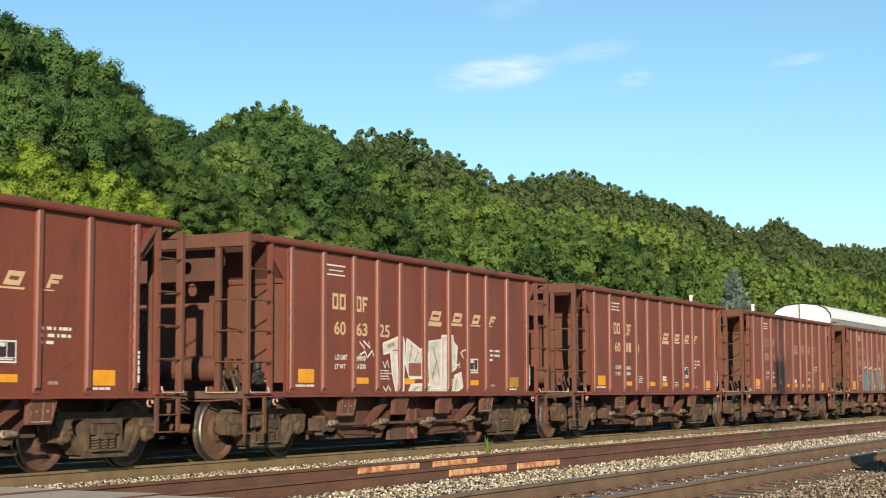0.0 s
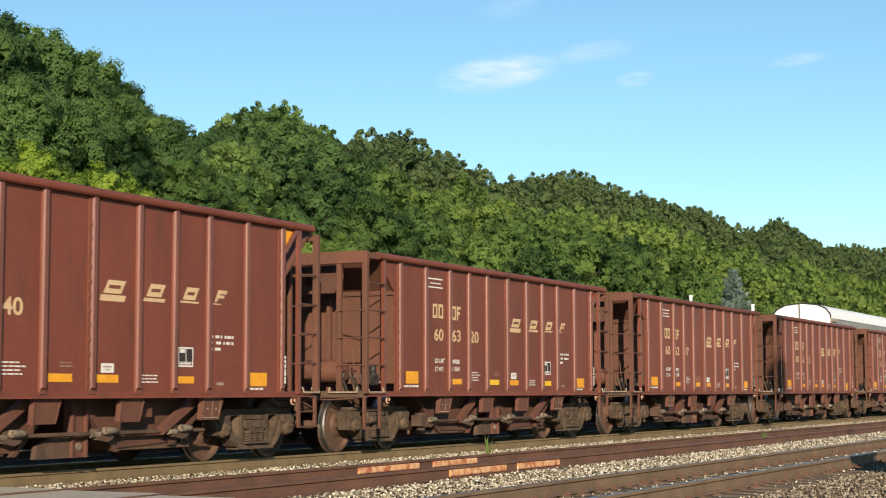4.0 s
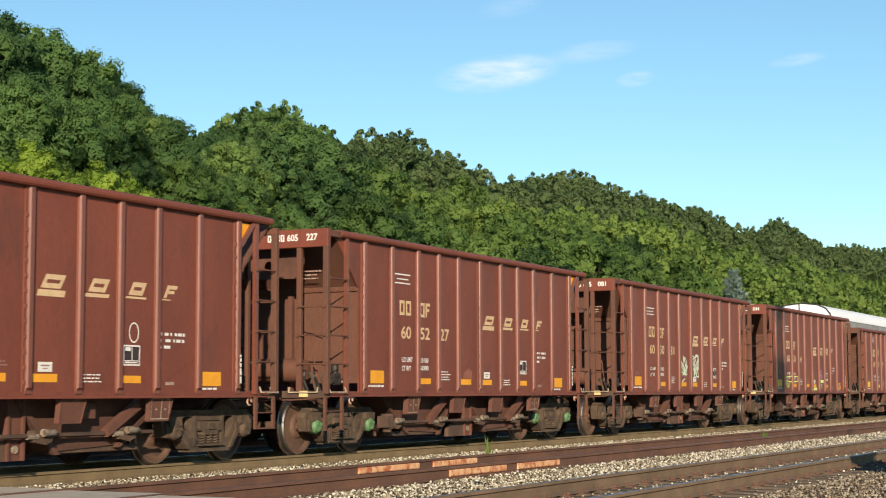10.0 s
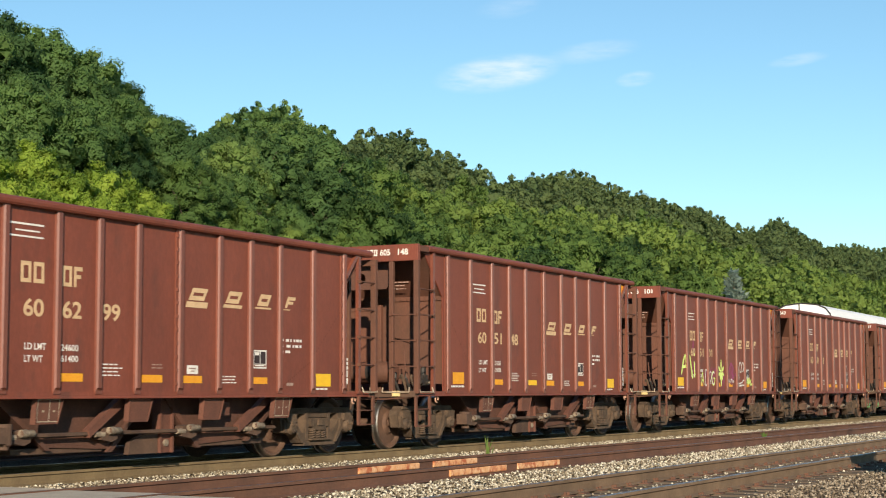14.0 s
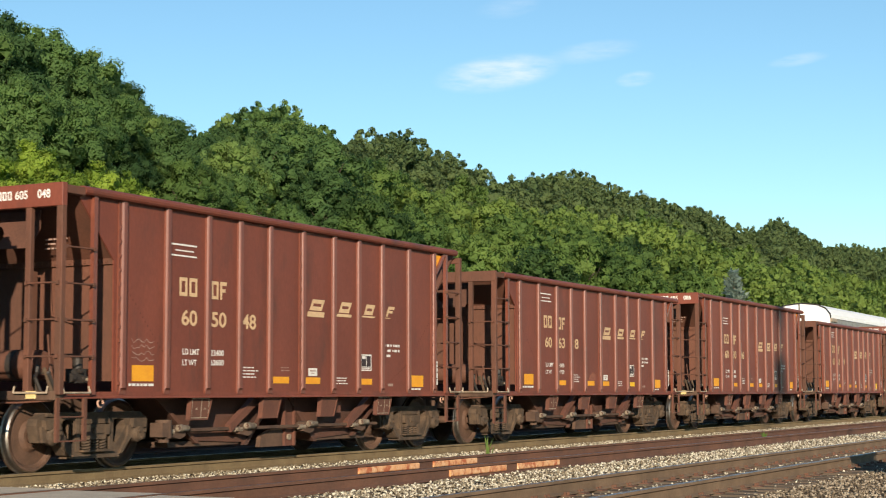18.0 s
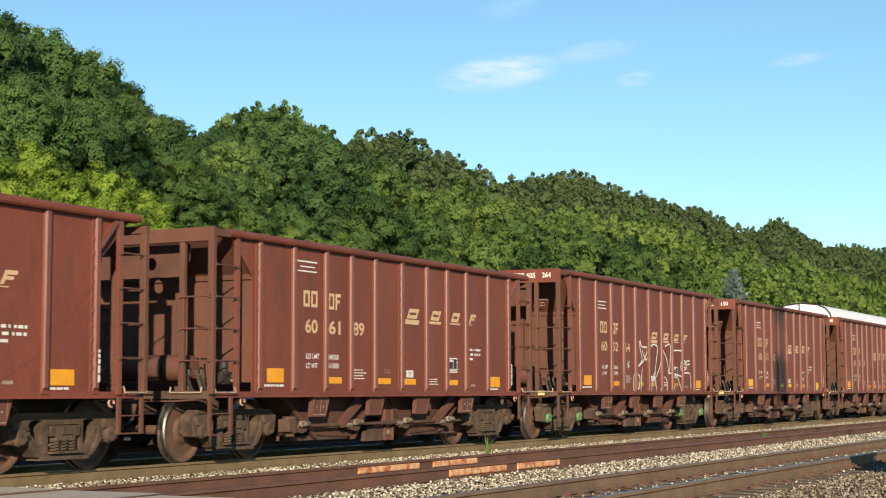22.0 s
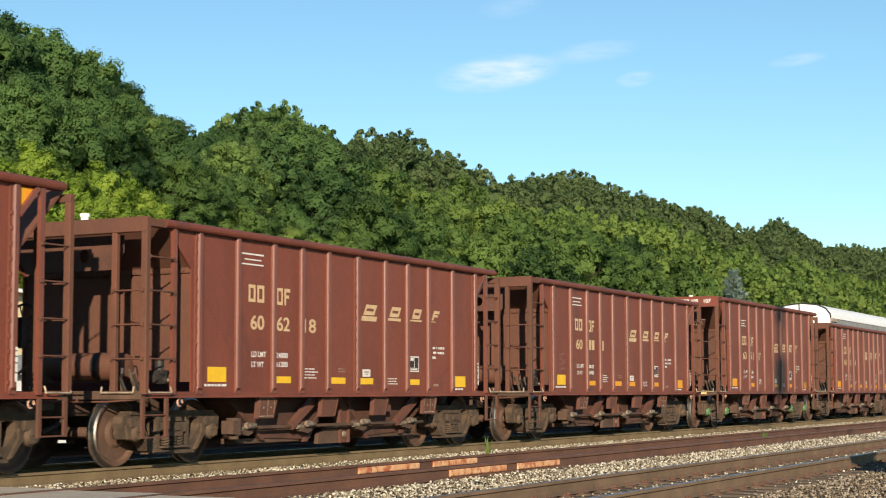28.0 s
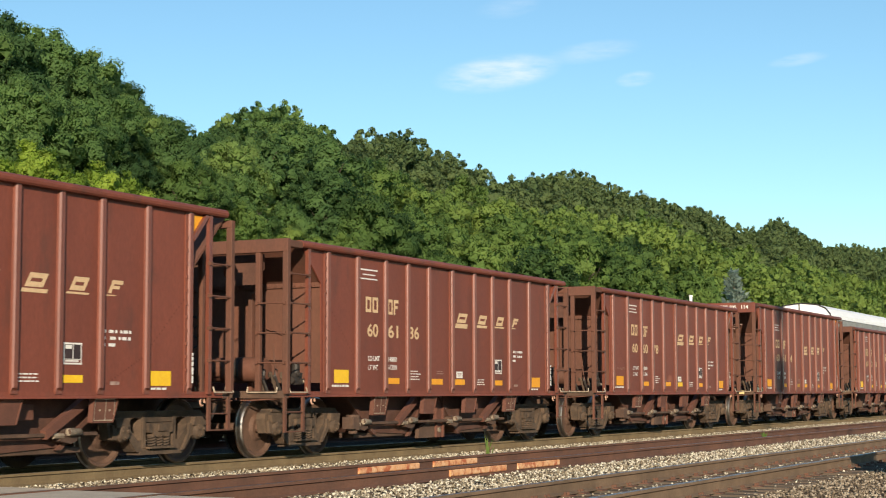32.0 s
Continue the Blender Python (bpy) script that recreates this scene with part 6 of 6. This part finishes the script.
def build_woods():
    rng = np.random.RandomState(11)
    kinds = []
    for i in range(8):
        h, w = rng.uniform(13, 16), rng.uniform(12.0, 15.5)
        kinds.append((h, [crown_arrays(rng, h, w, *size) for size in ((19000, 0.135, 10), (6000, 0.27, 6), (1500, 0.47, 3))], trunk_mesh(rng, h)))
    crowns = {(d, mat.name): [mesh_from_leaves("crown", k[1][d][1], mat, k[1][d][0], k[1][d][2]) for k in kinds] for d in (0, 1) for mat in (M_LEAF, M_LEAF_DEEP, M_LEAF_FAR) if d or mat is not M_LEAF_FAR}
    spots = []
    y = 90.0
    while y < 232:
        lat = y + 15.2
        x0, x1 = lat / math.tan(radians(43.6)), min(1230, lat / math.tan(radians(10.9)))
        x = x0
        while x < x1:
            gap = 11.0 + max(0, x - 300) * 0.008
            spot = (x + rng.uniform(-3, 3), y + rng.uniform(-3, 3), None)
            if spot[0] > 172 or spot[1] > 114:
                spots.append(spot)
            x += gap * rng.uniform(0.8, 1.35)
        y += 10.5
    rest = {m.name: ([], [], []) for m in (M_LEAF, M_LEAF_DEEP, M_LEAF_FAR)}
    count = 0
    for x, y, top in list(SPUR) + spots:
        i = rng.randint(len(kinds))
        h, lods, trunk = kinds[i]
        z = -0.5 + hill(x, y)
        if top is not None:
            s = (top - z) / (1.02 * h)
        elif y < 195:
            s = rng.choice([0.74, 0.85, 0.97, 1.08, 1.2]) * rng.uniform(0.93, 1.07)
        else:
            s = rng.uniform(1.0, 1.18)
        a = rng.uniform(0, 2 * math.pi)
        sight = math.hypot(x, y + 15.2)
        # trees on the far crest take the haze-tinted leaf colour
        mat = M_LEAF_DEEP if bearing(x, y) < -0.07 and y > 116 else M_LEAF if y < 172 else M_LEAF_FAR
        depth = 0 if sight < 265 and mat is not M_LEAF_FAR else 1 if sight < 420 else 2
        if depth < 2 and count < 295 and (depth == 0 or rng.uniform() < 0.8):
            count += 1
            words = "leafy green broadleaf tree on the wooded bluff" if mat is M_LEAF else "dark green broadleaf tree on the wooded bluff"
            tree = thing("broadleaf_tree", words, "tree", pose(x, y, z, 0, 0, math.degrees(a)), group="trees of the bluff")
            tree.scale = (s, s, s)
            part("trunk", trunk, None, tree)
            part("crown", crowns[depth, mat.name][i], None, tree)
        else:
            ca, sa = math.cos(a) * s, math.sin(a) * s
            m = np.array([[ca, -sa, 0], [sa, ca, 0], [0, 0, s]])
            n, leaves, tone = lods[depth]
            far, soft, tones = rest[mat.name]
            far.append(leaves @ m.T + np.array([x, y, z]))
            soft.append(n @ (m / s).T)
            tones.append(tone + rng.uniform(-0.7, 0.7))
    for mat, label in ((M_LEAF, "dense green deciduous woods covering the lower bluff"), (M_LEAF_DEEP, "deep green woods on the shoulder of the bluff"), (M_LEAF_FAR, "darker green crest woods, cooled in colour for distance haze")):
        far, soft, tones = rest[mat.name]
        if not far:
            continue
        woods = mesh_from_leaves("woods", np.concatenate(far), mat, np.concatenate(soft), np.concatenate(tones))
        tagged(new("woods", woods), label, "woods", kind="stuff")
    # light green trees at the foot of the bluff
    light, slim = [], trunk_mesh(rng, 6.5)
    for i in range(3):
        n, q, tone = crown_arrays(rng, 9, 6.2, 15000, 0.078, 9, 20)
        light.append(mesh_from_leaves("crown", q, M_LEAF_LIGHT, n, tone))
    for i, (x, y, top) in enumerate(LIGHT_TREES):
        z = -0.4 + hill(x, y)
        s = (top - z) / 9.3
        tree = thing("light_green_tree", "bright yellow-green leafy tree at the foot of the bluff", "tree", pose(x, y, z, 0, 0, 40 * i), group="light green trees")
        tree.scale = (s, s, s)
        part("trunk", slim, None, tree)
        part("crown", light[i % 3], None, tree)


def build_shadow_bush(x, y, h, w, seed):
    """A low bush beside the front track, unseen, added for its ragged shade across the rails."""
    rng = np.random.RandomState(seed)
    bush = thing("bush", "unseen low leafy bush beside the front track, added for its shadow", "bush", pose(x, y, -0.42))
    bm = bmesh.new()
    for i in range(5):
        a = i * 1.26
        tube(bm, (0, 0, -0.1), (w * 0.25 * math.cos(a), w * 0.25 * math.sin(a), h * 0.6), 0.03, 5, 0.012)
    part("stems", bm, M_BARK, bush)
    n, q, tone = crown_arrays(rng, h, w, 5000, 0.045, 5)
    part("leaves", mesh_from_leaves("leaves", q, M_LEAF, n, tone), None, bush)


def build_bare_tree(x, y, h, seed):
    """A leafless grey tree among the woods."""
    rng = random.Random(seed)
    tree = thing("bare_tree", "bare grey-brown tree with thin leafless branches", "tree", pose(x, y, -0.5 + hill(x, y)), group="bare trees")
    bm = bmesh.new()
    tube(bm, (0, 0, 0), (0, 0, h * 0.6), 0.16, 6, 0.08)
    part("trunk", bm, M_DEADWOOD, tree)
    for i in range(11):
        a, z = rng.uniform(0, 6.28), h * rng.uniform(0.3, 0.6)
        reach = h * rng.uniform(0.2, 0.4)
        tip = Vector((reach * math.cos(a), reach * math.sin(a), z + reach * rng.uniform(0.5, 1.2)))
        bm = bmesh.new()
        tube(bm, (0, 0, z), tip, 0.07, 5, 0.03)
        for j in range(4):
            f = rng.uniform(0.4, 0.95)
            p = Vector((0, 0, z)).lerp(tip, f)
            tube(bm, p, p + Vector((rng.uniform(-1, 1), rng.uniform(-1, 1), rng.uniform(0.2, 1.2))) * h * 0.1, 0.03, 4, 0.012)
        part("branch", bm, M_DEADWOOD, tree)


M_DEADWOOD = material("grey_dead_wood", (0.30, 0.25, 0.20), 0.9, scale=4, bump=0.2)
build_woods()
build_spruce()
build_bare_tree(160, 88, 13, 1)
build_bare_tree(163, 90, 12, 2)
build_bare_tree(200, 120, 12, 3)
build_shadow_bush(23.4, -11.7, 1.9, 2.0, 4)
build_weed(27.8, -2.0, -0.2, 0.45, 9, 1)
build_weed(40.6, -3.8, -0.2, 0.22, 14, 2)


# ---- everything that moves ----
def motions():
    for k, car in CARS.items():
        walk(car, [(t, Matrix.Translation((start_of(k) + travel(t), 0, 0))) for t in range(0, 33, 2)])
    lead = {}
    for car in CARS.values():
        for truck in [o for o in car.children if o.name.split(".")[0] == "truck"]:
            for axle in [o for o in truck.children if o.name.split(".")[0] == "wheelset"]:
                side = 1 if axle.matrix_basis.translation.x > 0 else -1
                if side not in lead:
                    walk(axle, [(i / 30, Matrix.Translation((side * 0.889, 0, WHEEL_R)) @ Matrix.Rotation(travel(i / 30) / WHEEL_R, 4, "Y")) for i in range(0, 961)])
                    lead[side] = axle.animation_data
                else:
                    axle.rotation_mode = "QUATERNION"
                    axle.animation_data_create()
                    axle.animation_data.action = lead[side].action
                    axle.animation_data.action_slot = lead[side].action_slot


motions()
